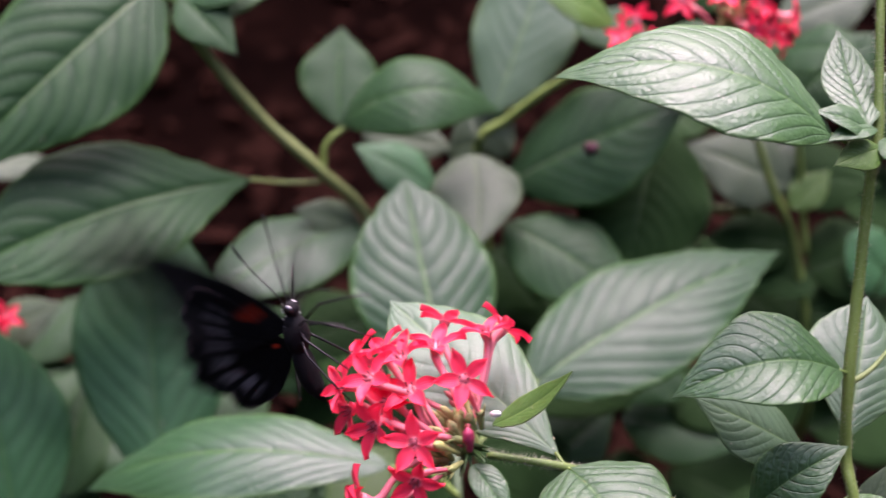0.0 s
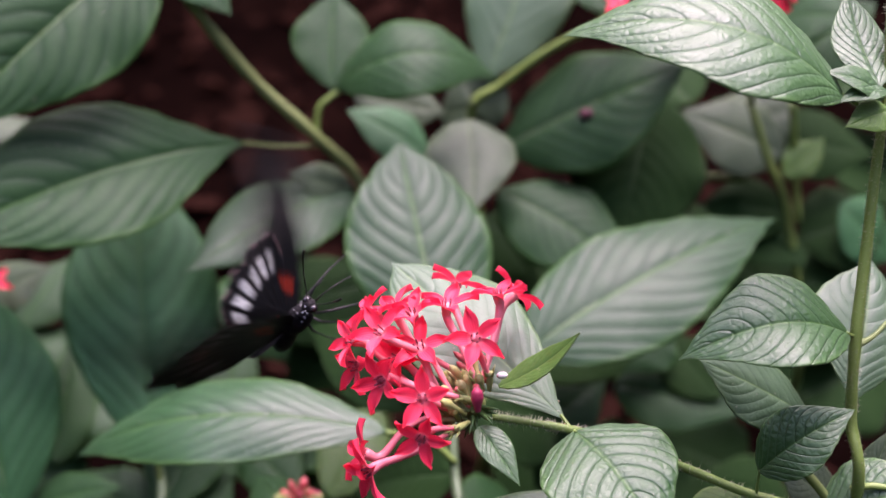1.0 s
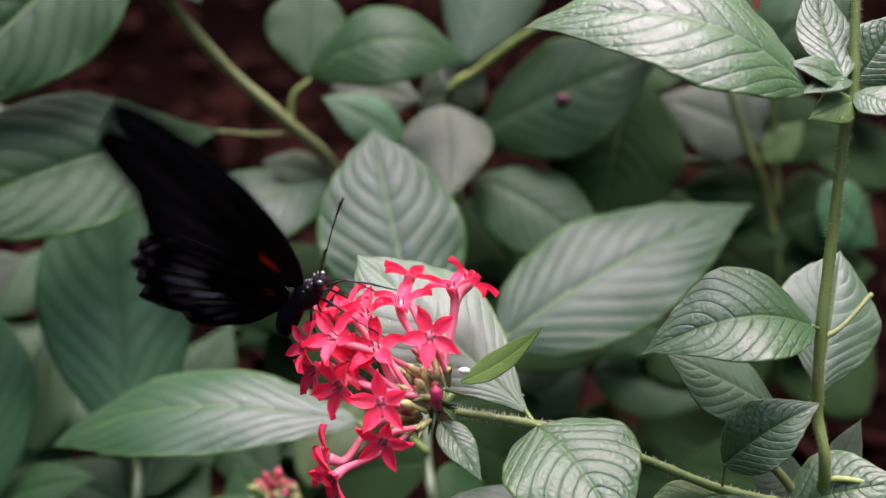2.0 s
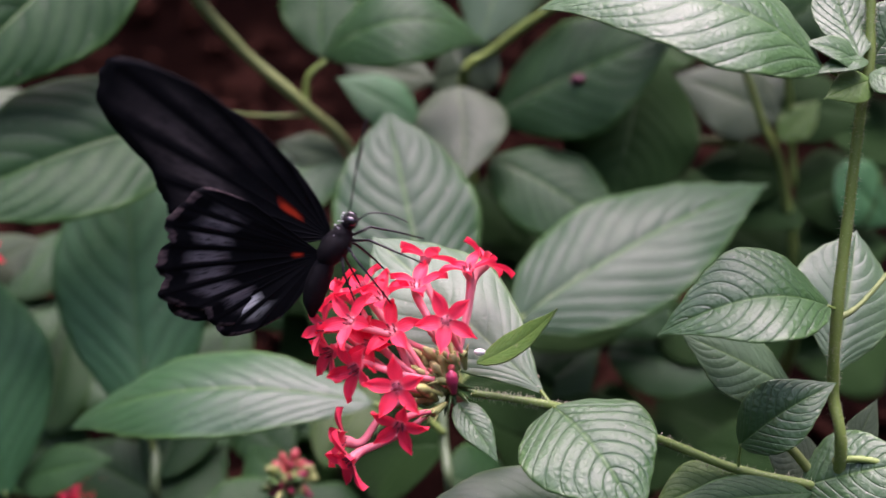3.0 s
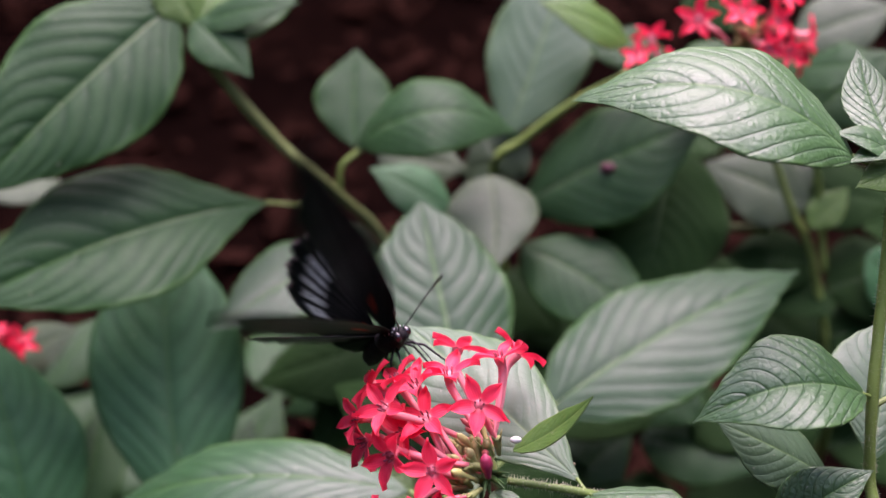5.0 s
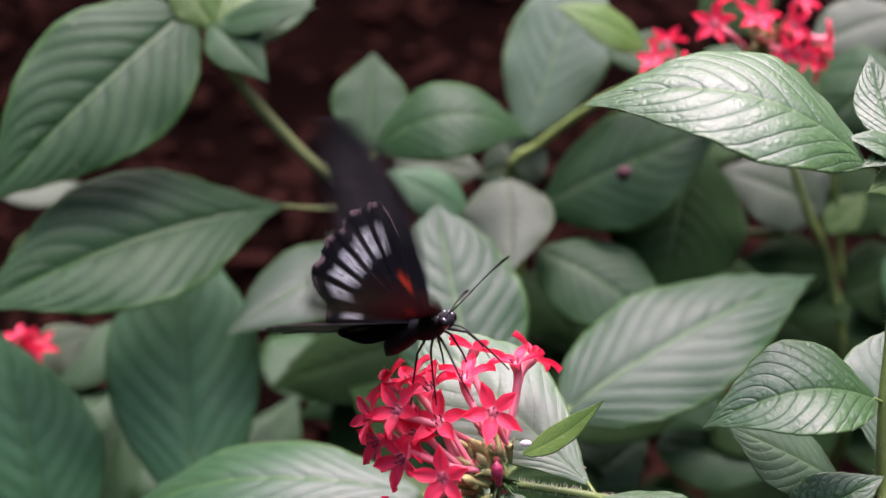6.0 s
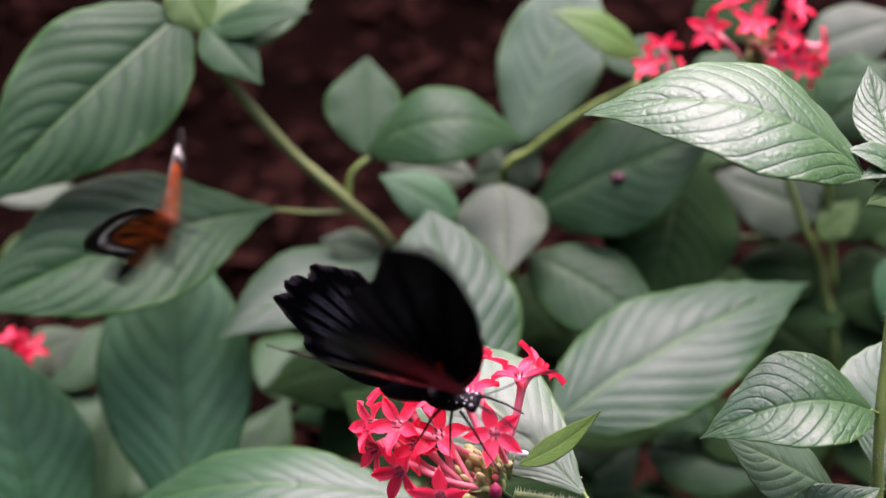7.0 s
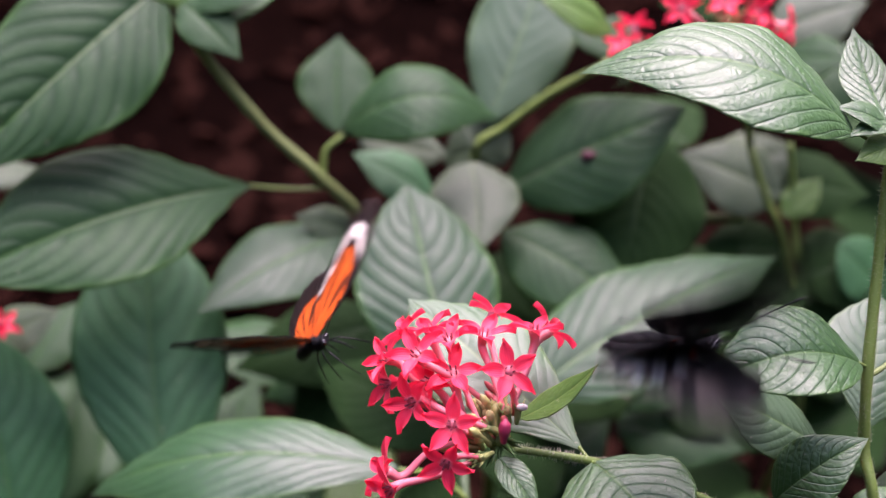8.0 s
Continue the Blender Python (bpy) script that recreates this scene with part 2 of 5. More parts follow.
def wing_material(name, kind):
    """Scaled wing, UV along and across the fan of veins. kind: black forewing, black hindwing, or the orange longwing."""
    m = Nodes(name)
    uv = m.put("ShaderNodeUVMap")
    sep = m.put("ShaderNodeSeparateXYZ")
    m.link(uv.outputs[0], sep.inputs[0])
    r, a = sep.outputs[0], sep.outputs[1]
    obj = m.put("ShaderNodeTexCoord").outputs["Object"]
    grain = m.noise(900, 3, 0.6, obj)
    soft_ = m.noise(120, 4, 0.6, obj)
    count = {"forewing": 9.0, "hindwing": 11.0, "hindwing_upper": 11.0, "longwing": 7.0}[kind]
    ray = m.math("ABSOLUTE", m.math("SUBTRACT", m.math("FRACT", m.math("MULTIPLY", a, count)), 0.5))
    vein = m.math("SUBTRACT", 1.0, m.math("MULTIPLY", m.math("SUBTRACT", 0.5, ray), 7.0), clamp=True)

    def band(x, lo, hi, soft):
        up = m.math("DIVIDE", m.math("SUBTRACT", x, lo), soft, clamp=True)
        down = m.math("DIVIDE", m.math("SUBTRACT", hi, x), soft, clamp=True)
        return m.math("MULTIPLY", up, down)

    wob = m.math("ADD", r, m.math("MULTIPLY", m.math("SUBTRACT", soft_, 0.5), 0.10))
    if kind == "longwing":
        c = m.ramp(soft_, (0.3, (0.40, 0.060, 0.008)), (0.7, (0.62, 0.120, 0.015)))
        stripes = m.math("GREATER_THAN", m.math("SINE", m.math("MULTIPLY", m.math("ADD", a, m.math("MULTIPLY", r, 0.2)), 32.0)), 0.55)
        c = m.mix(m.math("MULTIPLY", m.math("MULTIPLY", stripes, 0.9), band(wob, 0.22, 0.62, 0.05)), c, (0.012, 0.009, 0.008))
        c = m.mix(band(wob, 0.62, 1.2, 0.05), c, (0.014, 0.010, 0.009))
        if name.endswith("fore"):
            c = m.mix(m.math("MULTIPLY", band(wob, 0.72, 0.84, 0.03), band(a, 0.30, 0.85, 0.1)), c, (0.72, 0.68, 0.58))
        c = m.mix(m.math("MULTIPLY", vein, 0.6), c, (0.015, 0.010, 0.009))
    else:
        comb = m.put("ShaderNodeCombineXYZ")
        m.link(m.math("MULTIPLY", a, 95.0), comb.inputs[0])
        m.link(m.math("MULTIPLY", r, 9.0), comb.inputs[1])
        streak = m.noise(1.0, 3.0, 0.6, comb.outputs[0])
        c = m.ramp(m.math("ADD", m.math("MULTIPLY", soft_, 0.6), m.math("MULTIPLY", grain, 0.4)), (0.3, (0.0022, 0.0026, 0.0030)), (0.75, (0.0085, 0.0090, 0.0096)))
        c = m.mix(m.math("MULTIPLY", vein, 0.5), c, (0.003, 0.0026, 0.003))
        gap = m.math("MULTIPLY", m.math("SUBTRACT", 0.36, ray), 9.0, clamp=True)
        dust = m.math("MULTIPLY", gap, m.math("MULTIPLY", m.math("SUBTRACT", streak, 0.30), 5.0, clamp=True))
        if kind.startswith("hindwing"):
            upper = kind == "hindwing_upper"
            rays = m.math("MULTIPLY", m.math("MULTIPLY", dust, band(wob, 0.54, 0.86, 0.10)), band(a, 0.08, 0.80, 0.10))
            c = m.mix(m.math("MULTIPLY", rays, 1.0 if upper else 0.30), c, (0.56, 0.60, 0.55) if upper else (0.42, 0.40, 0.40))
            c = m.mix(m.math("MULTIPLY", band(wob, 0.11, 0.19, 0.03), band(a, 0.34, 0.52, 0.06)), c, (0.42, 0.035, 0.012))
            c = m.mix(m.math("MULTIPLY", m.math("MULTIPLY", band(wob, 0.94, 1.1, 0.02), dust), 0.18), c, (0.50, 0.36, 0.34))
        else:
            rays = m.math("MULTIPLY", m.math("MULTIPLY", dust, band(wob, 0.40, 0.97, 0.2)), band(a, 0.25, 1.0, 0.3))
            c = m.mix(m.math("MULTIPLY", m.math("MULTIPLY", rays, soft_), 0.34), c, (0.27, 0.23, 0.21))
            c = m.mix(m.math("MULTIPLY", band(wob, 0.12, 0.24, 0.04), band(a, 0.44, 0.58, 0.06)), c, (0.48, 0.040, 0.012))
    m.link(c, m.bsdf.inputs["Base Color"])
    m.set(0.5, 0.06)
    if kind.startswith("hindwing"):
        m.link(m.math("MULTIPLY_ADD", rays, 0.7 if upper else 0.15, 0.06), m.bsdf.inputs["Specular IOR Level"])
    m.bump(m.math("ADD", m.math("MULTIPLY", vein, 1.0), m.math("MULTIPLY", grain, 0.3)), 0.5, 0.0002)
    return m.mat


WING_FORE = wing_material("wing_black_fore", "forewing")
WING_HIND = wing_material("wing_black_hind", "hindwing")
WING_HIND_TOP = wing_material("wing_black_hind_upper", "hindwing_upper")
WING_LONG = wing_material("wing_orange_fore", "longwing")
WING_LONG_HIND = wing_material("wing_orange_hind", "longwing")
FUR = plain("insect_fur_black", (0.004, 0.004, 0.0045), (0.011, 0.010, 0.011), 500, 0.7, 0.15, 0.8, 0.0004)
CHITIN = plain("insect_chitin", (0.005, 0.004, 0.005), (0.012, 0.010, 0.012), 500, 0.42, 0.22, 0.2, 0.0001)
EYE = plain("insect_eye", (0.010, 0.008, 0.009), (0.016, 0.013, 0.014), 900, 0.12, 0.8, 0.1, 0.00005)
PALE_DOT = plain("white_scales", (0.55, 0.55, 0.55), (0.72, 0.72, 0.70), 500, 0.6)


# ---- building helpers ----
PLACE = {}


def mesh_of(bm, name, smooth=True):
    me = bpy.data.meshes.new(name)
    bm.normal_update()
    bm.to_mesh(me)
    bm.free()
    if smooth:
        me.polygons.foreach_set("use_smooth", [True] * len(me.polygons))
    return me


def thing(name, place, label, category, group="", kind=""):
    """A top-level Empty at the base of a thing; place is its pose."""
    ob = new(name)
    ob.empty_display_size = 0.01
    ob.matrix_basis = place
    PLACE[ob] = place
    return tagged(ob, label, category, group, kind)


def part(name, bm, material, parent, label="", place=None):
    """Links a bmesh (or a mesh) as one object under a thing or a part. place: its pose in the world."""
    me = bm if isinstance(bm, bpy.types.Mesh) else mesh_of(bm, name)
    if material is not None and not me.materials:
        me.materials.append(material)
    ob = new(name, me)
    ob.parent = parent
    world_pose = place if place is not None else PLACE[parent]
    ob.matrix_basis = PLACE[parent].inverted() @ world_pose
    PLACE[ob] = world_pose
    if label:
        ob["label"] = label
    return ob


def axes(origin, x_axis, z_hint):
    """A pose with its x along x_axis and its z near z_hint."""
    x = Vector(x_axis).normalized()
    y = Vector(z_hint).cross(x).normalized()
    z = x.cross(y)
    m = Matrix((x, y, z)).transposed().to_4x4()
    m.translation = origin
    return m


def smooth_path(pts, steps):
    """Catmull-Rom through a few points."""
    p = [Vector(q) for q in pts]
    p = [p[0] * 2 - p[1]] + p + [p[-1] * 2 - p[-2]]
    out = []
    for i in range(1, len(p) - 2):
        for k in range(steps):
            t = k / steps
            a, b, c, d = p[i - 1:i + 3]
            out.append(0.5 * (2 * b + (c - a) * t + (2 * a - 5 * b + 4 * c - d) * t * t + (3 * b - 3 * c + d - a) * t ** 3))
    out.append(p[-2])
    return out


def tube(bm, pts, radii, steps=6, sides=10, lump=0.0):
    """A round, tapering tube through points; radii at each point."""
    path = smooth_path(pts, steps) if len(pts) > 2 or steps > 1 else [Vector(q) for q in pts]
    n = len(path)
    rings = []
    up = Vector((0.3, 0.2, 0.93))
    for i, c in enumerate(path):
        d = (path[min(i + 1, n - 1)] - path[max(i - 1, 0)]).normalized()
        s = d.cross(up).normalized() if abs(d.dot(up)) < 0.98 else d.cross(Vector((1, 0, 0))).normalized()
        w = d.cross(s)
        f = i / (n - 1) * (len(radii) - 1)
        k = min(int(f), len(radii) - 2)
        r = radii[k] + (radii[k + 1] - radii[k]) * (f - k)
        r *= 1 + lump * noise.noise(c * 150)
        rings.append([bm.verts.new(c + (s * math.cos(a) + w * math.sin(a)) * r) for a in (2 * math.pi * j / sides for j in range(sides))])
    for a, b in zip(rings, rings[1:]):
        for j in range(sides):
            bm.faces.new((a[j], a[(j + 1) % sides], b[(j + 1) % sides], b[j]))
    bm.faces.new(rings[0][::-1])
    bm.faces.new(rings[-1])
    return bm


def ball(bm, centre, rx, ry, rz, seg=12, rings=8, turn=None):
    m = Matrix.Translation(centre) @ (turn if turn is not None else Matrix()) @ Matrix.Diagonal((rx, ry, rz, 1))
    bmesh.ops.create_uvsphere(bm, u_segments=seg, v_segments=rings, radius=1, matrix=m)
    return bm


def blade(length, width, bend, fold, curl, peak, nu, nv, seed, amp=1.0, blunt=0.85, tipb=1.12):
    """A leaf blade along x: pointed oval, sunken veins, quilted between them, slightly wavy at the edge."""
    rng = random.Random(seed)
    q = math.log(0.5) / math.log(peak)
    ph, sway = rng.uniform(0, 6), rng.uniform(-0.02, 0.02)
    bm = bmesh.new()
    lay = bm.loops.layers.uv.new("UVMap")
    grid = []
    for i in range(nu + 1):
        u = i / nu
        swell = max(0.0, math.sin(math.pi * min(max(u, 0.0), 1.0) ** q))
        half = 0.5 * width * swell ** (blunt if u < peak else tipb)
        half = max(half, 0.0004 if u < 0.5 else 0.0001)
        row = []
        for j in range(nv + 1):
            v = j / nv * 2 - 1
            av = abs(v)
            phi = u * VEINS - SWEEP * av ** 1.35
            fr = phi - math.floor(phi)
            pillow = math.sin(math.pi * fr) ** 0.6 - 0.6
            taper = min(1, half / (0.3 * width))
            z = amp * 0.010 * width * pillow * taper * min(1, av * 6) * (1 - 0.4 * av)
            z += -0.010 * width * amp * math.exp(-(av * 9) ** 2) * taper
            z += fold * half * av - 0.22 * half * av * av
            z += 0.035 * half * av ** 3 * math.sin(u * 19 + ph + (2 if v > 0 else 0))
            z += length * (bend * 4 * u * (1 - u) - curl * u ** 3)
            y = v * half + length * sway * math.sin(math.pi * u)
            x = u * length + 0.004 * length * av ** 3 * math.sin(u * 60 + ph)
            row.append(bm.verts.new((x, y, z)))
        grid.append(row)
    for i in range(nu):
        for j in range(nv):
            f = bm.faces.new((grid[i][j], grid[i + 1][j], grid[i + 1][j + 1], grid[i][j + 1]))
            for loop, (p, q) in zip(f.loops, ((i, j), (i + 1, j), (i + 1, j + 1), (i, j + 1))):
                loop[lay].uv = (p / nu, q / nv)
    return bm


LEAF_COUNT = [0]


def leaf(plant, base, tip, face, width, material, bend=0.05, fold=0.12, curl=0.0, peak=0.42, fine=1, stalk=None, label="", blunt=0.85, tipb=1.12):
    """One leaf of a plant, with its midrib and, where given, the stalk that joins it to the stem."""
    LEAF_COUNT[0] += 1
    base, tip = Vector(base), Vector(tip)
    length = (tip - base).length
    nu, nv = ((30, 14), (54, 26), (90, 44))[fine]
    place = axes(base, tip - base, face)
    bm = blade(length, width, bend, fold, curl, peak, nu, nv, LEAF_COUNT[0], 0.75 if material is LEAF_FRONT else 1.0, blunt, tipb)
    ob = part("leaf", bm, material, plant, label, place)
    solid = ob.modifiers.new("thickness", "SOLIDIFY")
    solid.thickness, solid.offset = 0.00035, -1.0
    rib = bmesh.new()
    k = [0.02, 0.2, 0.4, 0.6, 0.8, 0.96]
    pts = [(u * length, 0, length * (bend * 4 * u * (1 - u) - curl * u ** 3) - 0.0004 - 0.006 * width) for u in k]
    r = 0.0075 * width + 0.0002
    tube(rib, pts, [r, r * 0.8, r * 0.65, r * 0.5, r * 0.35, r * 0.15], 4, 8)
    part("midrib", rib, MIDRIB_SHADED if material is LEAF_SHADED else MIDRIB, ob, "", place)
    if stalk is not None:
        st = bmesh.new()
        s = Vector(stalk)
        inv = place.inverted()
        q = inv @ s
        tube(st, [q, q * 0.5 + Vector((0, 0, -0.06 * q.length)), (0.02 * length, 0, length * bend * 0.08)], [r * 1.25, r * 1.05, r], 5, 8)
        part("petiole", st, STEM, ob, "", place)
    return ob


def hairs(path, radius, count, length, seed):
    """Fine pale hairs standing off a stem."""
    rng = random.Random(seed)
    bm = bmesh.new()
    pts = smooth_path(path, 12)
    for _ in range(count):
        i = rng.randrange(len(pts) - 1)
        c = pts[i].lerp(pts[i + 1], rng.random())
        d = (pts[i + 1] - pts[i]).normalized()
        o = d.orthogonal().normalized()
        o.rotate(Matrix.Rotation(rng.uniform(0, 6.283), 3, d))
        tip = c + o * (radius + length * rng.uniform(0.5, 1.2)) + d * length * rng.uniform(-0.3, 0.4)
        root = c + o * radius * 0.9
        w = 0.00008
        s = o.cross(d) * w
        v = [bm.verts.new(root + s), bm.verts.new(root - s), bm.verts.new(root + d * w * 1.6), bm.verts.new(tip)]
        bm.faces.new((v[0], v[1], v[3])), bm.faces.new((v[1], v[2], v[3])), bm.faces.new((v[2], v[0], v[3]))
    return bm


def stem(plant, pts, radii, material=None, hairy=0, name="stem", label=""):
    """A stem through world points, with optional hairs."""
    bm = bmesh.new()
    tube(bm, pts, radii, 8, 12, 0.15)
    ob = part(name, bm, material or STEM, plant, label, Matrix())
    if hairy:
        h = part("stem_hairs", hairs(pts, min(radii) * 0.95, hairy, 0.0013, len(pts)), HAIR, ob, "", Matrix())
        tagged(h, kind="stuff")
    return ob


# ---- ground ----
def ground():
    """One sheet of mulch to the horizon, uneven near the plants."""
    bm = bmesh.new()
    n = 60
    rows = []
    for i in range(n + 1):
        row = []
        for j in range(n + 1):
            x, y = ((i / n * 2 - 1), (j / n * 2 - 1))
            x, y = math.copysign(abs(x) ** 3, x) * 60 + x * 1.2, math.copysign(abs(y) ** 3, y) * 60 + y * 1.2 + 0.5
            near = math.exp(-((x * x + (y - 0.5) ** 2) / 6.0))
            z = near * (0.05 * noise.noise((x * 3, y * 3, 0)) + 0.02 * noise.noise((x * 11, y * 11, 3)))
            row.append(bm.verts.new((x, y, z)))
        rows.append(row)
    for i in range(n):
        for j in range(n):
            bm.faces.new((rows[i][j], rows[i + 1][j], rows[i + 1][j + 1], rows[i][j + 1]))
    ob = new("ground", mesh_of(bm, "ground"))
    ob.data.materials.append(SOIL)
    return tagged(ob, "dark brown bark mulch of a planting bed", "ground", kind="structure")


ground()


def mulch_chips():
    """Loose bark chips over the part of the bed that shows between the leaves."""
    rng = random.Random(4)
    bm = bmesh.new()
    for _ in range(1500):
        x, y = rng.uniform(-0.7, 0.6), rng.uniform(0.2, 1.5)
        z = 0.05 * noise.noise((x * 3, y * 3, 0)) + 0.02 * noise.noise((x * 11, y * 11, 3))
        m = pose(x, y, z + 0.004, rng.uniform(-30, 30), rng.uniform(-30, 30), rng.uniform(0, 360))
        a, b, c = rng.uniform(0.006, 0.022), rng.uniform(0.004, 0.010), rng.uniform(0.001, 0.003)
        vs = [bm.verts.new(m @ Vector((sx * a * rng.uniform(0.6, 1), sy * b * rng.uniform(0.6, 1), sz * c))) for sx in (-1, 1) for sy in (-1, 1) for sz in (-1, 1)]
        for q in ((0, 1, 3, 2), (4, 6, 7, 5), (0, 4, 5, 1), (2, 3, 7, 6), (0, 2, 6, 4), (1, 5, 7, 3)):
            bm.faces.new([vs[k] for k in q])
    ob = new("bark_chips", mesh_of(bm, "bark_chips", False))
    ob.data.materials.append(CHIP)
    return tagged(ob, "loose brown bark chips lying on the bed", "mulch", kind="stuff")


mulch_chips()


def hedge():
    """Unseen lumpy ring of dense dark foliage, added to block the low sky."""
    bm = bmesh.new()
    n, rows = 72, 10
    inner, outer = [], []
    for ring, base_r in ((inner, 2.6), (outer, 3.4)):
        for i in range(n):
            a = 2 * math.pi * i / n
            col = []
            for k in range(rows + 1):
                z = k / rows * 2.6
                r = base_r + 0.25 * noise.noise((math.cos(a) * 4, math.sin(a) * 4, z * 2 + base_r)) + 0.25 * (k / rows) ** 3 * (1 if ring is inner else -1)
                col.append(bm.verts.new((r * math.cos(a), 0.3 + r * math.sin(a), z - 0.05)))
            ring.append(col)
    for i in range(n):
        j = (i + 1) % n
        for k in range(rows):
            bm.faces.new((inner[j][k], inner[i][k], inner[i][k + 1], inner[j][k + 1]))
            bm.faces.new((outer[i][k], outer[j][k], outer[j][k + 1], outer[i][k + 1]))
        bm.faces.new((inner[j][rows], inner[i][rows], outer[i][rows], outer[j][rows]))
    ob = new("backdrop_hedge", mesh_of(bm, "backdrop_hedge"))
    ob.data.materials.append(SKY_BLOCK)
    return tagged(ob, "unseen dark green ring wall added to block low sky light", "hedge", kind="structure")


# Foliage tones for the added ring that shapes the light from above.
SKY_BLOCK = plain("sky_block_foliage", (0.010, 0.022, 0.008), (0.040, 0.075, 0.026), 14, 0.8, 0.1, 0.8, 0.03)
hedge()


# ---- plants ----

front_plant = thing("pentas_plant", pose(0.103, -0.000, 0), "upright hairy-stemmed pentas plant with a red flower head", "plant", "pentas plants in the bed")
stem(front_plant, [(0.1044, 0.0213, 0.4173), (0.1033, 0.0056, 0.3984), (0.1026, -0.0052, 0.3847), (0.1011, -0.0097, 0.3765), (0.099, -0.0219, 0.3556), (0.097, -0.0335, 0.3373), (0.0972, -0.0414, 0.3191), (0.1001, -0.0501, 0.2892), (0.1021, -0.0201, 0.1446), (0.1031, -0.0001, -0.01)], [0.0010, 0.0011, 0.0014, 0.00125, 0.00135, 0.0015, 0.00135, 0.0015, 0.0016, 0.0018], STEM, 2600, label="upright green stem with fine hairs")
stem(front_plant, [(0.0105, -0.0447, 0.3213), (0.0197, -0.0455, 0.3202), (0.0296, -0.0458, 0.3181), (0.042, -0.0439, 0.3121), (0.0566, -0.0463, 0.3069), (0.0752, -0.0505, 0.3009), (0.0906, -0.0517, 0.2974), (0.0993, -0.051, 0.2932)], [0.0009, 0.0009, 0.0011, 0.00105, 0.0011, 0.0012, 0.0012, 0.0013], STEM, 800, name="branch", label="slanting hairy side branch")
stem(front_plant, [(0.0855, -0.0433, 0.3059), (0.0913, -0.0462, 0.3), (0.0958, -0.0487, 0.2947)], [0.0012, 0.0012, 0.0012], STEM_WOODY, name="branch")
stem(front_plant, [(0.0979, -0.0502, 0.3031), (0.1032, -0.0512, 0.3051), (0.1114, -0.052, 0.304)], [0.0008, 0.0008, 0.0008], STEM, name="branch")
stem(front_plant, [(0.0972, -0.0335, 0.3338), (0.1038, -0.0285, 0.334), (0.1132, -0.0179, 0.3352)], [0.0008, 0.0006, 0.0006], STEM_WOODY, name="branch")
leaf(front_plant, (0.0899, -0.0136, 0.3903), (0.0250, -0.0065, 0.4021), (0.147, -0.233, 0.961), 0.0359, LEAF_FRONT, bend=0.21, curl=0, fold=0.1, peak=0.42, blunt=1.1, fine=2, stalk=(0.1019, -0.007, 0.3839), label="large quilted leaf with a silvery sheen")
leaf(front_plant, (0.0996, -0.0066, 0.3898), (0.0961, 0.0200, 0.4016), (0.1, -0.6, 0.8), 0.0142, LEAF_FRONT, bend=-0.03, fold=0.15, peak=0.45, fine=2, label="upright oval leaf")
leaf(front_plant, (0.0997, -0.0097, 0.3889), (0.0851, -0.0112, 0.3972), (0.497, -0.259, 0.828), 0.0088, LEAF_FRONT, bend=0.08, fold=0.25, curl=0.1, fine=1, label="small new leaf")
leaf(front_plant, (0.1003, -0.0096, 0.3906), (0.087, -0.0166, 0.3912), (0.123, -0.163, 0.979), 0.0058, LEAF_FRONT, bend=0.08, fold=0.2, fine=1)
leaf(front_plant, (0.1023, -0.0096, 0.3855), (0.0891, -0.0188, 0.3862), (0.315, -0.38, 0.87), 0.0087, LEAF_YOUNG, bend=0.08, fold=0.1, fine=1)
leaf(front_plant, (0.1018, -0.0087, 0.3868), (0.1114, -0.0182, 0.3872), (-0.19, -0.152, 0.97), 0.0108, LEAF_FRONT, bend=0.08, fold=0.1, fine=1)
leaf(front_plant, (0.1039, -0.0011, 0.3854), (0.1152, 0.0081, 0.3986), (-0.1, -0.773, 0.627), 0.0163, LEAF_FRONT, bend=0.03, fold=0.1, fine=1)
leaf(front_plant, (0.1044, 0.019, 0.414), (0.0989, 0.0235, 0.4292), (0.466, -0.788, 0.403), 0.0102, LEAF_YOUNG, bend=0.03, fold=0.1, fine=1)
leaf(front_plant, (0.1044, 0.0166, 0.4107), (0.1095, 0.0151, 0.4172), (-0.686, -0.612, 0.394), 0.0059, LEAF_YOUNG, bend=0.03, fold=0.1, fine=1)
leaf(front_plant, (0.0944, -0.0356, 0.3396), (0.0525, -0.0461, 0.3404), (0.09, -0.29, 0.953), 0.0260, LEAF_FRONT, bend=0.22, curl=0, fold=0.34, peak=0.46, fine=2, stalk=(0.097, -0.0335, 0.3373), label="arched glossy quilted leaf")
leaf(front_plant, (0.0994, -0.035, 0.3178), (0.1098, 0.0002, 0.335), (0.231, -0.48, 0.846), 0.0279, LEAF_MATTE, bend=0.04, fold=0.08, peak=0.55, fine=2, label="pale leaf seen from below")
leaf(front_plant, (0.0922, -0.03, 0.3075), (0.0616, -0.0292, 0.3261), (0.455, -0.451, 0.768), 0.0197, LEAF_MATTE, bend=0.05, fold=0.02, peak=0.5, fine=2, label="pale leaf seen from below")
leaf(front_plant, (0.0744, -0.0507, 0.3094), (0.0959, -0.0465, 0.3257), (-0.05, -0.45, 0.89), 0.0168, LEAF_FRONT, bend=0.16, fold=0.32, peak=0.42, fine=2, stalk=(0.0752, -0.0505, 0.3009))
leaf(front_plant, (0.03, -0.0466, 0.3187), (0.0478, -0.079, 0.3142), (-0.038, -0.157, 0.987), 0.0337, LEAF_FRONT, bend=0.11, fold=0.12, curl=0.03, peak=0.38, fine=2, stalk=(0.0296, -0.0458, 0.3181), label="broad rounded quilted leaf")
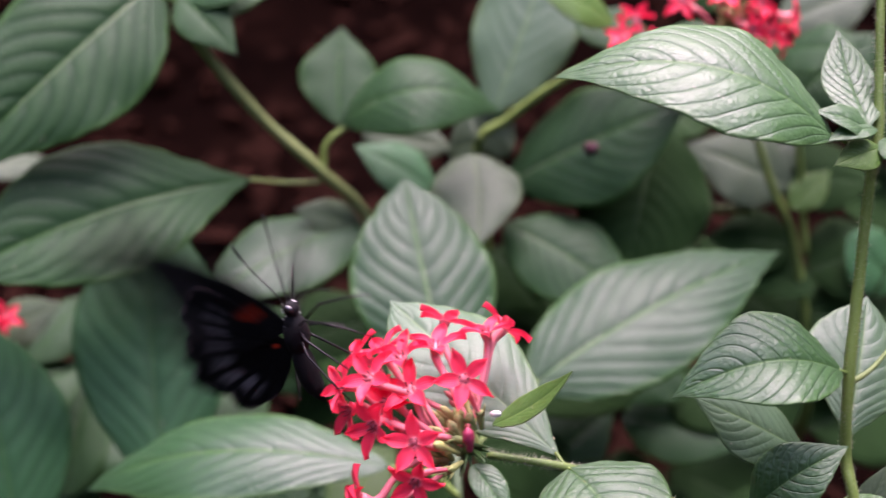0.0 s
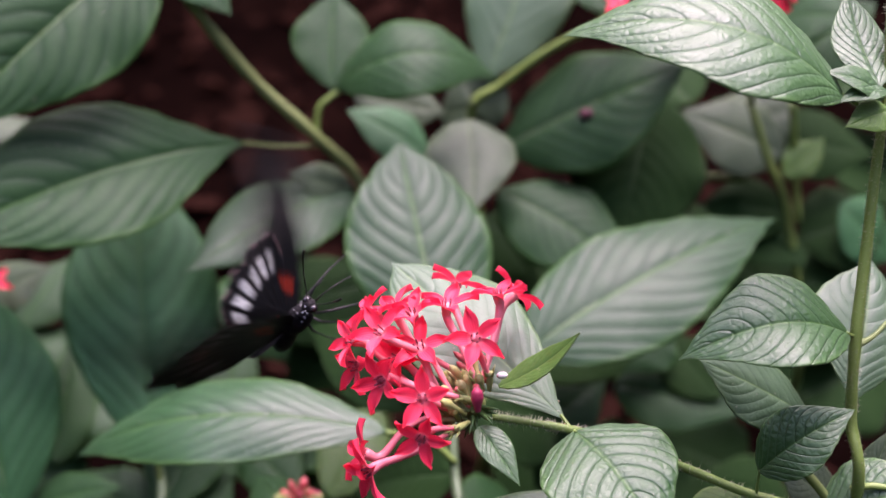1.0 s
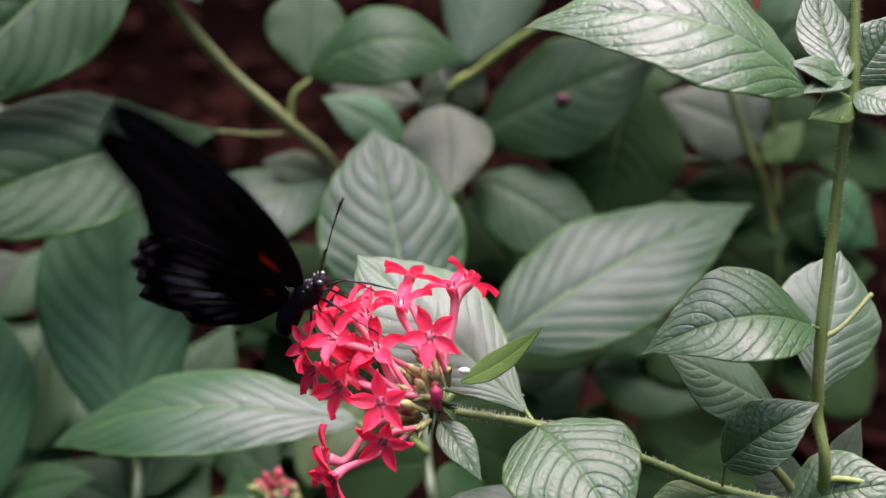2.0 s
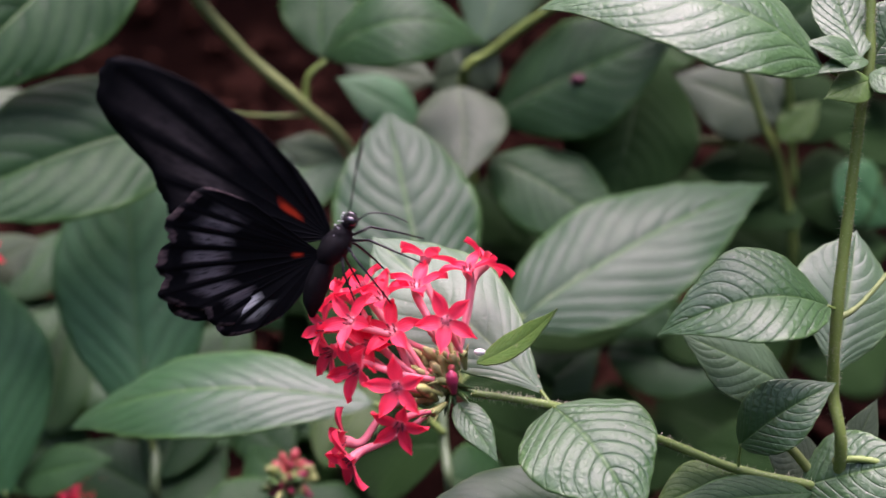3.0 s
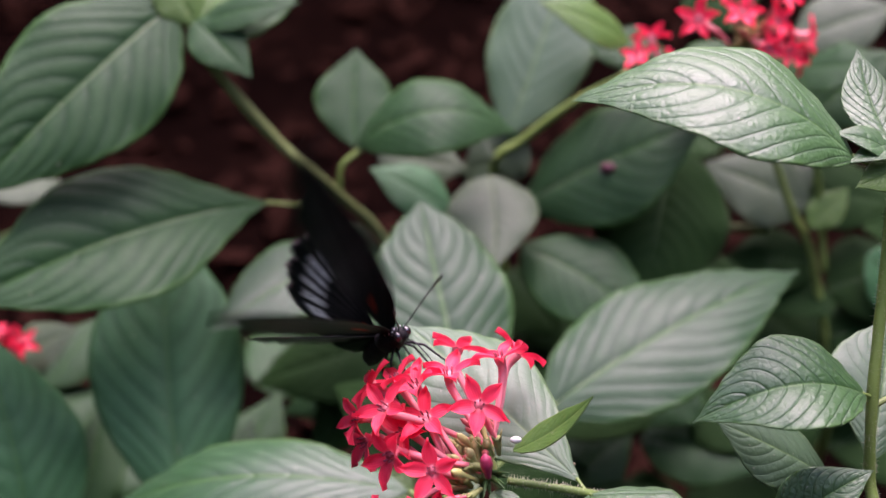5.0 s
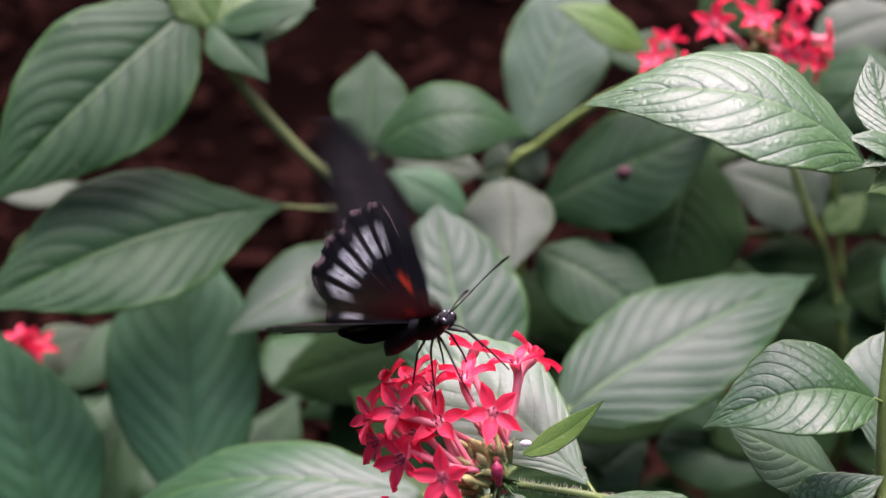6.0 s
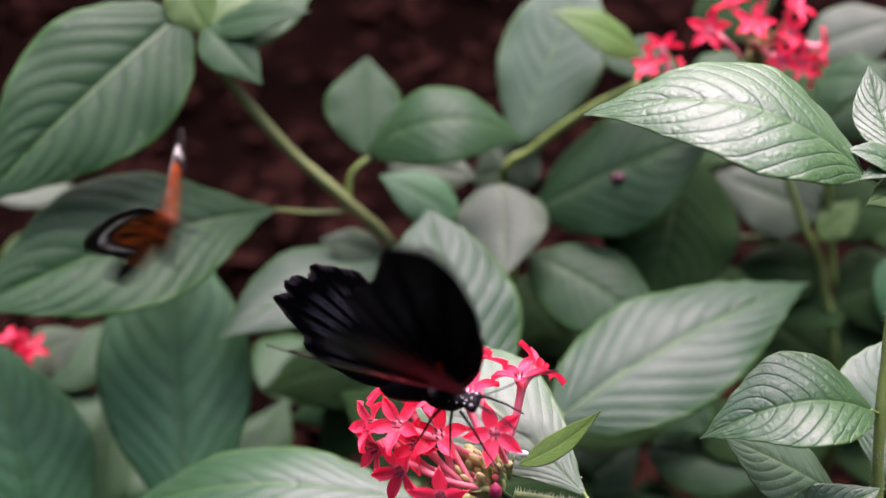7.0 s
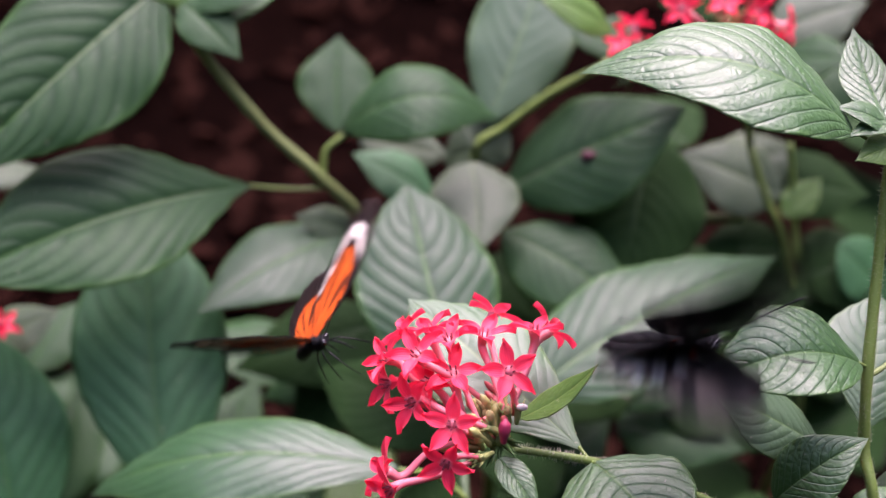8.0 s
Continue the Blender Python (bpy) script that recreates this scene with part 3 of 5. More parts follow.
leaf(front_plant, (0.0118, -0.0429, 0.3292), (0.0299, -0.041, 0.3441), (-0.616, -0.168, 0.77), 0.0078, LEAF_YOUNG, bend=-0.06, fold=0.32, peak=0.42, fine=1, label="narrow bright green bract leaf")
leaf(front_plant, (0.0072, -0.0497, 0.3229), (0.0163, -0.0627, 0.3166), (0.108, -0.374, 0.921), 0.0083, LEAF_FRONT, bend=0.05, fold=0.3, peak=0.36, fine=1, label="narrow glossy green bract leaf")
leaf(front_plant, (0.0281, -0.042, 0.3182), (-0.014, 0.0051, 0.3298), (0.01, -0.23, 0.973), 0.0340, LEAF_MATTE, bend=0.04, fold=0.1, peak=0.58, fine=2, stalk=(0.0296, -0.0458, 0.3181), label="pale grey-green leaf behind the flowers")
leaf(front_plant, (0.042, -0.0515, 0.2907), (-0.0032, -0.0617, 0.2989), (0.223, -0.239, 0.945), 0.0214, LEAF_MATTE, bend=0.06, fold=0.1, peak=0.45, fine=2)
leaf(front_plant, (0.0458, -0.0509, 0.2881), (0.0158, -0.0571, 0.2967), (0.307, -0.174, 0.936), 0.0135, LEAF_FRONT, bend=0.07, fold=0.2, peak=0.45, fine=1)
leaf(front_plant, (0.0756, -0.0496, 0.2987), (0.0544, -0.0565, 0.2941), (-0.119, -0.265, 0.957), 0.0143, LEAF_YOUNG, bend=0.05, fold=0.3, peak=0.45, fine=1)
leaf(front_plant, (0.0928, -0.0545, 0.2969), (0.0561, -0.0606, 0.2987), (0.081, -0.212, 0.974), 0.0128, LEAF, bend=0.05, fold=0.2, peak=0.45, fine=1)
leaf(front_plant, (0.0911, -0.0509, 0.2951), (0.1175, -0.053, 0.306), (-0.383, -0.34, 0.859), 0.0239, LEAF_FRONT, bend=0.1, fold=0.1, peak=0.45, fine=2)
leaf(front_plant, (0.101, -0.0385, 0.285), (0.085, -0.0318, 0.2945), (0.257, -0.534, 0.805), 0.0145, LEAF_PALE, bend=0.04, fine=1)
leaf(front_plant, (0.1033, -0.0457, 0.2956), (0.111, -0.0356, 0.3099), (-0.215, -0.742, 0.635), 0.0087, LEAF_PALE, bend=0.04, fine=1)

middle_plant = thing("pentas_plant", pose(0.011, 0.075, 0), "leafy green pentas plant behind the flowers", "plant", "pentas plants in the bed")
stem(middle_plant, [(-0.0047, 0.0873, 0.2414), (0.0029, 0.0515, 0.2425), (0.005, 0.026, 0.2323), (0.0067, 0.0148, 0.2163), (0.0069, 0.0448, 0.1082), (0.0069, 0.0648, -0.01)], [0.0011, 0.0013, 0.0015, 0.0016, 0.00176, 0.00192], STEM_PALE, 150, label="pale green stem")
stem(middle_plant, [(-0.0162, 0.0245, 0.2511), (-0.0042, 0.0301, 0.2434), (0.005, 0.028, 0.2352)], [0.0008, 0.0009, 0.001], STEM, name="branch")
leaf(middle_plant, (-0.0162, 0.024, 0.2521), (-0.1172, 0.0428, 0.2232), (-0.284, -0.081, 0.955), 0.0350, LEAF_SATIN, bend=0.15, fold=0.05, peak=0.47, fine=2, label="long smooth-edged leaf held level")
leaf(middle_plant, (0.0295, 0.0672, 0.2480), (0.1223, 0.1303, 0.2575), (0.031, -0.26, 0.965), 0.0480, LEAF_GLOSSY, bend=0.1, fold=0.08, peak=0.36, fine=2, stalk=(0.0084, 0.0473, 0.2365), label="broad pale green leaf rising to its tip")
leaf(middle_plant, (0.0015, 0.0573, 0.2543), (-0.0133, 0.1233, 0.2929), (0.125, -0.462, 0.878), 0.0496, LEAF_GLOSSY, bend=0.04, fold=0.06, peak=0.5, fine=2, label="broad upright leaf with deep parallel veins", tipb=0.8)
leaf(middle_plant, (0.0031, 0.0664, 0.229), (-0.0454, 0.1028, 0.2287), (-0.141, -0.18, 0.974), 0.0412, LEAF_SHADED, bend=0.05)
leaf(middle_plant, (0.009, 0.0694, 0.2159), (0.0467, 0.0928, 0.1969), (0.467, -0.039, 0.883), 0.0438, LEAF_SHADED, bend=0.05)
leaf(middle_plant, (0.0057, 0.0367, 0.2215), (-0.0281, 0.0549, 0.1951), (-0.627, -0.035, 0.778), 0.0396, LEAF_SHADED, bend=0.05)
leaf(middle_plant, (0.0057, 0.0304, 0.2125), (0.0336, 0.0401, 0.1914), (0.627, -0.146, 0.765), 0.0336, LEAF, bend=0.05)
leaf(middle_plant, (0.0235, 0.0958, 0.2187), (0.0849, 0.1248, 0.2078), (0.251, -0.174, 0.952), 0.0327, LEAF_SHADED, bend=0.05)

bud_plant = thing("pentas_plant", pose(-0.049, 0.096, 0), "low pentas plant with unopened flower buds", "plant", "pentas plants in the bed")
stem(bud_plant, [(-0.0465, 0.0394, 0.1991), (-0.0457, 0.039, 0.1899), (-0.0456, 0.038, 0.1798), (-0.0465, 0.068, 0.0899), (-0.0469, 0.088, -0.01)], [0.0012, 0.0013, 0.0014, 0.00154, 0.00168], STEM)
leaf(bud_plant, (-0.0457, 0.0396, 0.1907), (-0.0822, 0.0289, 0.1928), (0.129, -0.246, 0.961), 0.0267, LEAF, bend=0.06, fold=0.12)
leaf(bud_plant, (-0.0457, 0.0396, 0.1907), (-0.016, 0.0357, 0.1852), (0.135, -0.302, 0.944), 0.0218, LEAF, bend=0.06)
leaf(bud_plant, (-0.0437, 0.0448, 0.1807), (-0.0649, 0.0797, 0.1783), (-0.161, -0.029, 0.986), 0.0255, LEAF, bend=0.06)

left_plant = thing("pentas_plant", pose(-0.096, 0.096, 0), "pentas plant with large drooping leaves", "plant", "pentas plants in the bed")
stem(left_plant, [(-0.1072, 0.0828, 0.2088), (-0.0963, 0.0654, 0.1927), (-0.0953, 0.0529, 0.1748), (-0.0972, 0.0829, 0.0874), (-0.0981, 0.1029, -0.01)], [0.0014, 0.0018, 0.002, 0.0022, 0.0024], STEM_PALE)
leaf(left_plant, (-0.0963, 0.0641, 0.1995), (-0.1099, 0.1557, 0.2694), (0.185, -0.596, 0.781), 0.0555, LEAF_DEEP, bend=0.04, fold=0.06, peak=0.5, fine=1, stalk=(-0.0957, 0.0608, 0.1862), label="large dull green leaf hanging tip up")
leaf(left_plant, (-0.1422, 0.0412, 0.193), (-0.1646, 0.0985, 0.2574), (0.331, -0.645, 0.689), 0.0488, LEAF_DEEP, bend=0.04, fold=0.05, peak=0.5, fine=1, stalk=(-0.1412, 0.0403, 0.1743))
leaf(left_plant, (-0.1412, 0.051, 0.1895), (-0.1055, 0.0487, 0.2037), (-0.369, -0.279, 0.886), 0.0190, LEAF, bend=0.07)
leaf(left_plant, (-0.0971, 0.0656, 0.1755), (-0.0795, 0.1263, 0.1925), (0.02, -0.274, 0.961), 0.0322, LEAF, bend=0.05)
leaf(left_plant, (-0.0971, 0.0621, 0.1705), (-0.1356, 0.0869, 0.1711), (-0.149, -0.252, 0.956), 0.0296, LEAF, bend=0.05)
leaf(left_plant, (-0.0961, 0.0609, 0.1689), (-0.0745, 0.0869, 0.1711), (0.131, -0.192, 0.973), 0.0280, LEAF, bend=0.05)
leaf(left_plant, (-0.1693, 0.1231, 0.2228), (-0.1419, 0.131, 0.234), (-0.237, -0.422, 0.875), 0.0224, LEAF_PALE, bend=0.05)
leaf(left_plant, (-0.1668, 0.1238, 0.1889), (-0.1434, 0.1493, 0.1904), (0.145, -0.193, 0.971), 0.0280, LEAF, bend=0.05)
leaf(left_plant, (-0.1676, 0.1084, 0.1495), (-0.1366, 0.154, 0.1624), (0.034, -0.293, 0.956), 0.0368, LEAF, bend=0.05)

slanting_plant = thing("pentas_plant", pose(-0.020, 0.166, 0), "tall pentas plant with a slanting green stem", "plant", "pentas plants in the bed")
stem(slanting_plant, [(-0.0944, 0.1611, 0.3468), (-0.0855, 0.155, 0.3294), (-0.0657, 0.1534, 0.3009), (-0.0453, 0.1509, 0.2799), (-0.0285, 0.1533, 0.2571), (-0.0205, 0.1488, 0.2247), (-0.0193, 0.1227, 0.1351), (-0.0197, 0.1527, 0.0675), (-0.0199, 0.1727, -0.01)], [0.0014, 0.002, 0.002, 0.0021, 0.0022, 0.0024, 0.003, 0.0033, 0.0036], STEM_WOODY, label="thick slanting green stem")
leaf(slanting_plant, (-0.0992, 0.1622, 0.3484), (-0.1611, 0.0982, 0.3093), (0.187, -0.637, 0.748), 0.0534, LEAF, bend=0.05, fold=0.2, peak=0.4, fine=2, stalk=(-0.09, 0.1588, 0.3383), label="large grey-green leaf with arched veins")
leaf(slanting_plant, (-0.0901, 0.1555, 0.3388), (-0.0535, 0.1866, 0.3483), (-0.014, -0.276, 0.961), 0.0280, LEAF, bend=0.07, fold=0.1, fine=1)
leaf(slanting_plant, (-0.0909, 0.1596, 0.3446), (-0.0693, 0.1372, 0.3336), (-0.2, -0.35, 0.9), 0.0191, LEAF, bend=0.08, fold=0.2, fine=1)
leaf(slanting_plant, (-0.0893, 0.1589, 0.3436), (-0.0535, 0.1553, 0.3525), (-0.1, -0.35, 0.9), 0.0161, LEAF, bend=0.08, fold=0.15, fine=1)
leaf(slanting_plant, (-0.0905, 0.1589, 0.3436), (-0.1041, 0.1712, 0.3612), (0.281, -0.67, 0.687), 0.0186, LEAF_YOUNG, bend=0.05, fine=1)
leaf(slanting_plant, (-0.0885, 0.1589, 0.3436), (-0.0784, 0.1783, 0.354), (0.076, -0.499, 0.863), 0.0159, LEAF_YOUNG, bend=0.05, fine=1)
leaf(slanting_plant, (-0.0680, 0.1446, 0.2797), (-0.1639, 0.0788, 0.2816), (0.303, -0.388, 0.871), 0.0527, LEAF, bend=0.1, fold=0.3, peak=0.52, fine=2, stalk=(-0.0444, 0.1499, 0.2751), label="large grey-green leaf with arched veins", blunt=1.3)
leaf(slanting_plant, (-0.0306, 0.152, 0.2554), (-0.0856, 0.0979, 0.2566), (0.191, -0.173, 0.966), 0.0357, LEAF_GLOSSY, bend=0.06, fold=0.06, peak=0.45, fine=1, label="smooth mid-green leaf")
leaf(slanting_plant, (-0.0306, 0.1514, 0.2545), (-0.0546, 0.1426, 0.268), (0.559, -0.453, 0.694), 0.0163, LEAF_PALE)
stem(slanting_plant, [(-0.044, 0.1526, 0.2788), (-0.0426, 0.1562, 0.2875), (-0.0355, 0.1598, 0.2926)], [0.0014, 0.0012, 0.001], STEM, name="branch")
leaf(slanting_plant, (-0.0372, 0.1606, 0.2938), (0.0217, 0.168, 0.2957), (0.021, -0.405, 0.914), 0.0343, LEAF, bend=0.3, fold=0.05, curl=0.05, peak=0.45, fine=1, label="arching smooth green leaf")
leaf(slanting_plant, (-0.0391, 0.1731, 0.2855), (-0.0391, 0.2079, 0.3091), (0.096, -0.558, 0.824), 0.0303, LEAF, bend=0.02, fold=0.1, peak=0.5, fine=1)
leaf(slanting_plant, (-0.0312, 0.1806, 0.2787), (0.0035, 0.1768, 0.2734), (0.052, -0.626, 0.778), 0.0271, LEAF_PALE, bend=0.02)
leaf(slanting_plant, (-0.0205, 0.1438, 0.2175), (-0.0795, 0.1338, 0.2032), (-0.158, -0.374, 0.914), 0.0395, LEAF_SHADED, bend=0.05)
leaf(slanting_plant, (-0.0209, 0.1466, 0.2041), (-0.0576, 0.1188, 0.1817), (-0.165, -0.476, 0.864), 0.0415, LEAF_SHADED, bend=0.05)

back_plant = thing("pentas_plant", pose(0.024, 0.180, 0), "bushy pentas plant with red flowers behind", "plant", "pentas plants in the bed")
stem(back_plant, [(0.0622, 0.1752, 0.3146), (0.0423, 0.1777, 0.3008), (0.0249, 0.1789, 0.2851), (0.0132, 0.1786, 0.2724), (0.0172, 0.1778, 0.2312), (0.0228, 0.1507, 0.1402), (0.0233, 0.1807, 0.0701), (0.0235, 0.2007, -0.01)], [0.0016, 0.0016, 0.0017, 0.0018, 0.002, 0.0025, 0.00275, 0.003], STEM, label="slanting green stem")
leaf(back_plant, (0.0116, 0.1713, 0.2742), (0.0126, 0.1261, 0.2619), (-0.008, -0.263, 0.965), 0.0338, LEAF_PALE, bend=0.03, fold=0.08, peak=0.38, fine=1, label="heart-shaped pale leaf")
leaf(back_plant, (-0.0034, 0.1623, 0.2648), (-0.0336, 0.1687, 0.2793), (0.097, -0.383, 0.919), 0.0226, LEAF_DEEP, bend=0.06)
leaf(back_plant, (0.0234, 0.1558, 0.2521), (0.0725, 0.1218, 0.2384), (-0.141, -0.324, 0.936), 0.0375, LEAF, bend=0.08, fold=0.06, peak=0.45, fine=1)
leaf(back_plant, (0.019, 0.1839, 0.2835), (0.0443, 0.2343, 0.3381), (-0.204, -0.67, 0.714), 0.0426, LEAF_MATTE, bend=0.03, fold=0.08, peak=0.5, fine=1, label="tall pale grey-green leaf")
leaf(back_plant, (0.0247, 0.1733, 0.2595), (0.0929, 0.1745, 0.2962), (-0.404, -0.477, 0.781), 0.0504, LEAF, bend=0.05, fold=0.05, peak=0.48, fine=1, label="large dull green leaf")
leaf(back_plant, (0.0839, 0.1914, 0.2767), (0.0692, 0.1435, 0.2380), (-0.012, -0.573, 0.819), 0.0539, LEAF_SHADED, bend=0.03, fold=0.05, peak=0.5, fine=1, label="dark green shaded leaf", blunt=0.7, tipb=0.8)
leaf(back_plant, (0.0144, 0.1826, 0.273), (0.0013, 0.1887, 0.2642), (-0.619, -0.597, 0.51), 0.0250, LEAF_PALE)
leaf(back_plant, (0.0264, 0.1883, 0.281), (0.0079, 0.1863, 0.2695), (-0.324, -0.698, 0.639), 0.0273, LEAF_PALE)
leaf(back_plant, (0.0195, 0.1752, 0.2275), (0.0391, 0.1517, 0.2114), (0.085, -0.514, 0.854), 0.0377, LEAF_SHADED, bend=0.05)
leaf(back_plant, (0.0604, 0.1681, 0.3306), (0.0275, 0.1628, 0.3492), (0.5, -0.391, 0.773), 0.0179, LEAF_YOUNG, bend=0.08)
leaf(back_plant, (0.0632, 0.1769, 0.3171), (0.0476, 0.1944, 0.3246), (-0.045, -0.428, 0.903), 0.0154, LEAF)
leaf(back_plant, (0.0618, 0.1892, 0.3085), (0.0688, 0.2036, 0.3203), (-0.064, -0.614, 0.787), 0.0303, LEAF)

right_back_plant = thing("pentas_plant", pose(0.158, 0.180, 0), "pentas plant with red flower head and thin stems", "plant", "pentas plants in the bed")
stem(right_back_plant, [(0.1182, 0.1759, 0.2807), (0.128, 0.1714, 0.2569), (0.1387, 0.167, 0.2332), (0.1512, 0.1567, 0.1662), (0.1542, 0.1867, 0.0831), (0.1557, 0.2067, -0.01)], [0.0014, 0.0015, 0.0016, 0.002, 0.0022, 0.0024], STEM)
stem(right_back_plant, [(0.1359, 0.1796, 0.2773), (0.1401, 0.1743, 0.2524), (0.1425, 0.1658, 0.2314)], [0.0014, 0.0014, 0.0014], STEM, name="branch")
stem(right_back_plant, [(0.1031, 0.1843, 0.2405), (0.1235, 0.1841, 0.2401)], [0.0018, 0.0018], STEM_WOODY, name="branch")
stem(right_back_plant, [(0.0971, 0.1602, 0.3333), (0.1067, 0.1645, 0.3167), (0.1192, 0.1753, 0.2798)], [0.0012, 0.0013, 0.0014], STEM, name="branch")
leaf(right_back_plant, (0.1369, 0.1811, 0.2533), (0.0958, 0.1906, 0.2669), (0.131, -0.583, 0.802), 0.0332, LEAF_PALE, bend=0.04)
leaf(right_back_plant, (0.1325, 0.1934, 0.2534), (0.1755, 0.1895, 0.2479), (0.069, -0.484, 0.873), 0.0328, LEAF_SHADED, bend=0.04)
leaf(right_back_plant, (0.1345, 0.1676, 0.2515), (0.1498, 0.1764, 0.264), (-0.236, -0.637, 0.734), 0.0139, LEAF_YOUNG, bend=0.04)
leaf(right_back_plant, (0.1416, 0.1765, 0.2294), (0.1054, 0.1778, 0.2312), (0.032, -0.409, 0.912), 0.0290, LEAF_SHADED, bend=0.05)
leaf(right_back_plant, (0.1461, 0.17, 0.2201), (0.1823, 0.1765, 0.2294), (-0.148, -0.439, 0.886), 0.0391, LEAF_SHADED, bend=0.05)
leaf(right_back_plant, (0.1461, 0.1597, 0.2053), (0.1846, 0.1597, 0.2053), (-0, -0.407, 0.913), 0.0396, LEAF_SHADED, bend=0.05)
leaf(right_back_plant, (0.1475, 0.1623, 0.1916), (0.1184, 0.1836, 0.2045), (0.063, -0.454, 0.889), 0.0305, LEAF_SHADED, bend=0.05)
leaf(right_back_plant, (0.1463, 0.1518, 0.1765), (0.0896, 0.1337, 0.1682), (-0.004, -0.409, 0.913), 0.0419, LEAF_SHADED, bend=0.05)
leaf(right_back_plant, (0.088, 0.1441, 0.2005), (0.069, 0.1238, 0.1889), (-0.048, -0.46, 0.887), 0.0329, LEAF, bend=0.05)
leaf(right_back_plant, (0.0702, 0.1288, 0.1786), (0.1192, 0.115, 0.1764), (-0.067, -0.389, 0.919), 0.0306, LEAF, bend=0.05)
leaf(right_back_plant, (0.0702, 0.1084, 0.1495), (0.1083, 0.0937, 0.146), (-0.063, -0.384, 0.921), 0.0304, LEAF_SHADED, bend=0.05)
leaf(right_back_plant, (0.1414, 0.102, 0.1404), (0.1018, 0.1012, 0.1567), (0.351, -0.429, 0.832), 0.0310, LEAF_SHADED, bend=0.05)
leaf(right_back_plant, (0.1345, 0.1914, 0.2855), (0.1695, 0.2064, 0.307), (-0.223, -0.59, 0.776), 0.0329, LEAF, bend=0.05)
leaf(right_back_plant, (0.13, 0.1937, 0.3062), (0.1521, 0.1758, 0.3154), (-0.495, -0.172, 0.852), 0.0249, LEAF, bend=0.05)
leaf(right_back_plant, (0.1348, 0.2271, 0.3016), (0.1755, 0.2349, 0.3127), (-0.136, -0.507, 0.851), 0.0300, LEAF_PALE, bend=0.05)
leaf(right_back_plant, (0.1066, 0.1884, 0.316), (0.0777, 0.171, 0.3087), (0.044, -0.45, 0.892), 0.0249, LEAF, bend=0.05)
leaf(right_back_plant, (0.0865, 0.2152, 0.3195), (0.1192, 0.2215, 0.3284), (-0.136, -0.507, 0.851), 0.0290, LEAF_SHADED, bend=0.05)
leaf(left_plant, (-0.1779, 0.1796, 0.1465), (-0.2224, 0.2142, 0.1437), (-0.21, -0.191, 0.959), 0.0452, LEAF, bend=0.05, fine=0)
leaf(left_plant, (-0.1705, 0.1627, 0.1224), (-0.1349, 0.2024, 0.1268), (0.119, -0.215, 0.969), 0.0484, LEAF, bend=0.05, fine=0)
leaf(left_plant, (-0.1533, 0.1429, 0.0942), (-0.1966, 0.1788, 0.0931), (-0.187, -0.197, 0.962), 0.0447, LEAF, bend=0.05, fine=0)
leaf(left_plant, (-0.1066, 0.1514, 0.1063), (-0.0808, 0.1935, 0.1142), (0.073, -0.227, 0.971), 0.0461, LEAF, bend=0.05, fine=0)
leaf(left_plant, (-0.0747, 0.157, 0.1143), (-0.0422, 0.1906, 0.11), (0.244, -0.111, 0.964), 0.0451, LEAF, bend=0.05, fine=0)
leaf(left_plant, (-0.0894, 0.188, 0.1586), (-0.0577, 0.2231, 0.1563), (0.209, -0.128, 0.97), 0.0442, LEAF, bend=0.05, fine=0)
leaf(middle_plant, (-0.055, 0.1767, 0.1425), (-0.0268, 0.2142, 0.1437), (0.155, -0.148, 0.977), 0.0426, LEAF_SHADED, bend=0.05, fine=0)
leaf(middle_plant, (-0.0403, 0.1598, 0.1183), (-0.0731, 0.164, 0.072), (-0.742, -0.463, 0.484), 0.0521, LEAF_SHADED, bend=0.05, fine=0)
leaf(middle_plant, (-0.0059, 0.1542, 0.1103), (-0.0422, 0.164, 0.072), (-0.729, -0.306, 0.613), 0.0554, LEAF_SHADED, bend=0.05, fine=0)
leaf(middle_plant, (0.0236, 0.157, 0.1143), (0.0607, 0.1729, 0.0847), (0.659, -0.177, 0.731), 0.0572, LEAF_SHADED, bend=0.05, fine=0)
leaf(middle_plant, (0.0359, 0.188, 0.1586), (0.071, 0.2231, 0.1563), (0.209, -0.148, 0.967), 0.0475, LEAF_SHADED, bend=0.05, fine=0)
leaf(right_back_plant, (0.0555, 0.1993, 0.1747), (0.0299, 0.2364, 0.1753), (-0.159, -0.126, 0.979), 0.0423, LEAF_SHADED, bend=0.05, fine=0)
leaf(right_back_plant, (0.0678, 0.1796, 0.1465), (0.1019, 0.2113, 0.1395), (0.289, -0.1, 0.952), 0.0432, LEAF_SHADED, bend=0.05, fine=0)
leaf(right_back_plant, (0.0973, 0.157, 0.1143), (0.071, 0.164, 0.072), (-0.803, -0.413, 0.43), 0.0586, LEAF_SHADED, bend=0.05, fine=0)
leaf(right_back_plant, (0.1169, 0.1908, 0.1626), (0.1585, 0.2231, 0.1563), (0.264, -0.156, 0.952), 0.0523, LEAF_SHADED, bend=0.05, fine=0)
leaf(right_back_plant, (0.1268, 0.2049, 0.1827), (0.1019, 0.2408, 0.1816), (-0.182, -0.096, 0.979), 0.0485, LEAF_SHADED, bend=0.05, fine=0)
leaf(right_back_plant, (0.1513, 0.1993, 0.1747), (0.1997, 0.2113, 0.1395), (0.609, -0.281, 0.742), 0.0602, LEAF_SHADED, bend=0.05, fine=0)
leaf(right_back_plant, (0.1587, 0.1711, 0.1344), (0.21, 0.2024, 0.1268), (0.261, -0.199, 0.945), 0.0558, LEAF_SHADED, bend=0.05, fine=0)
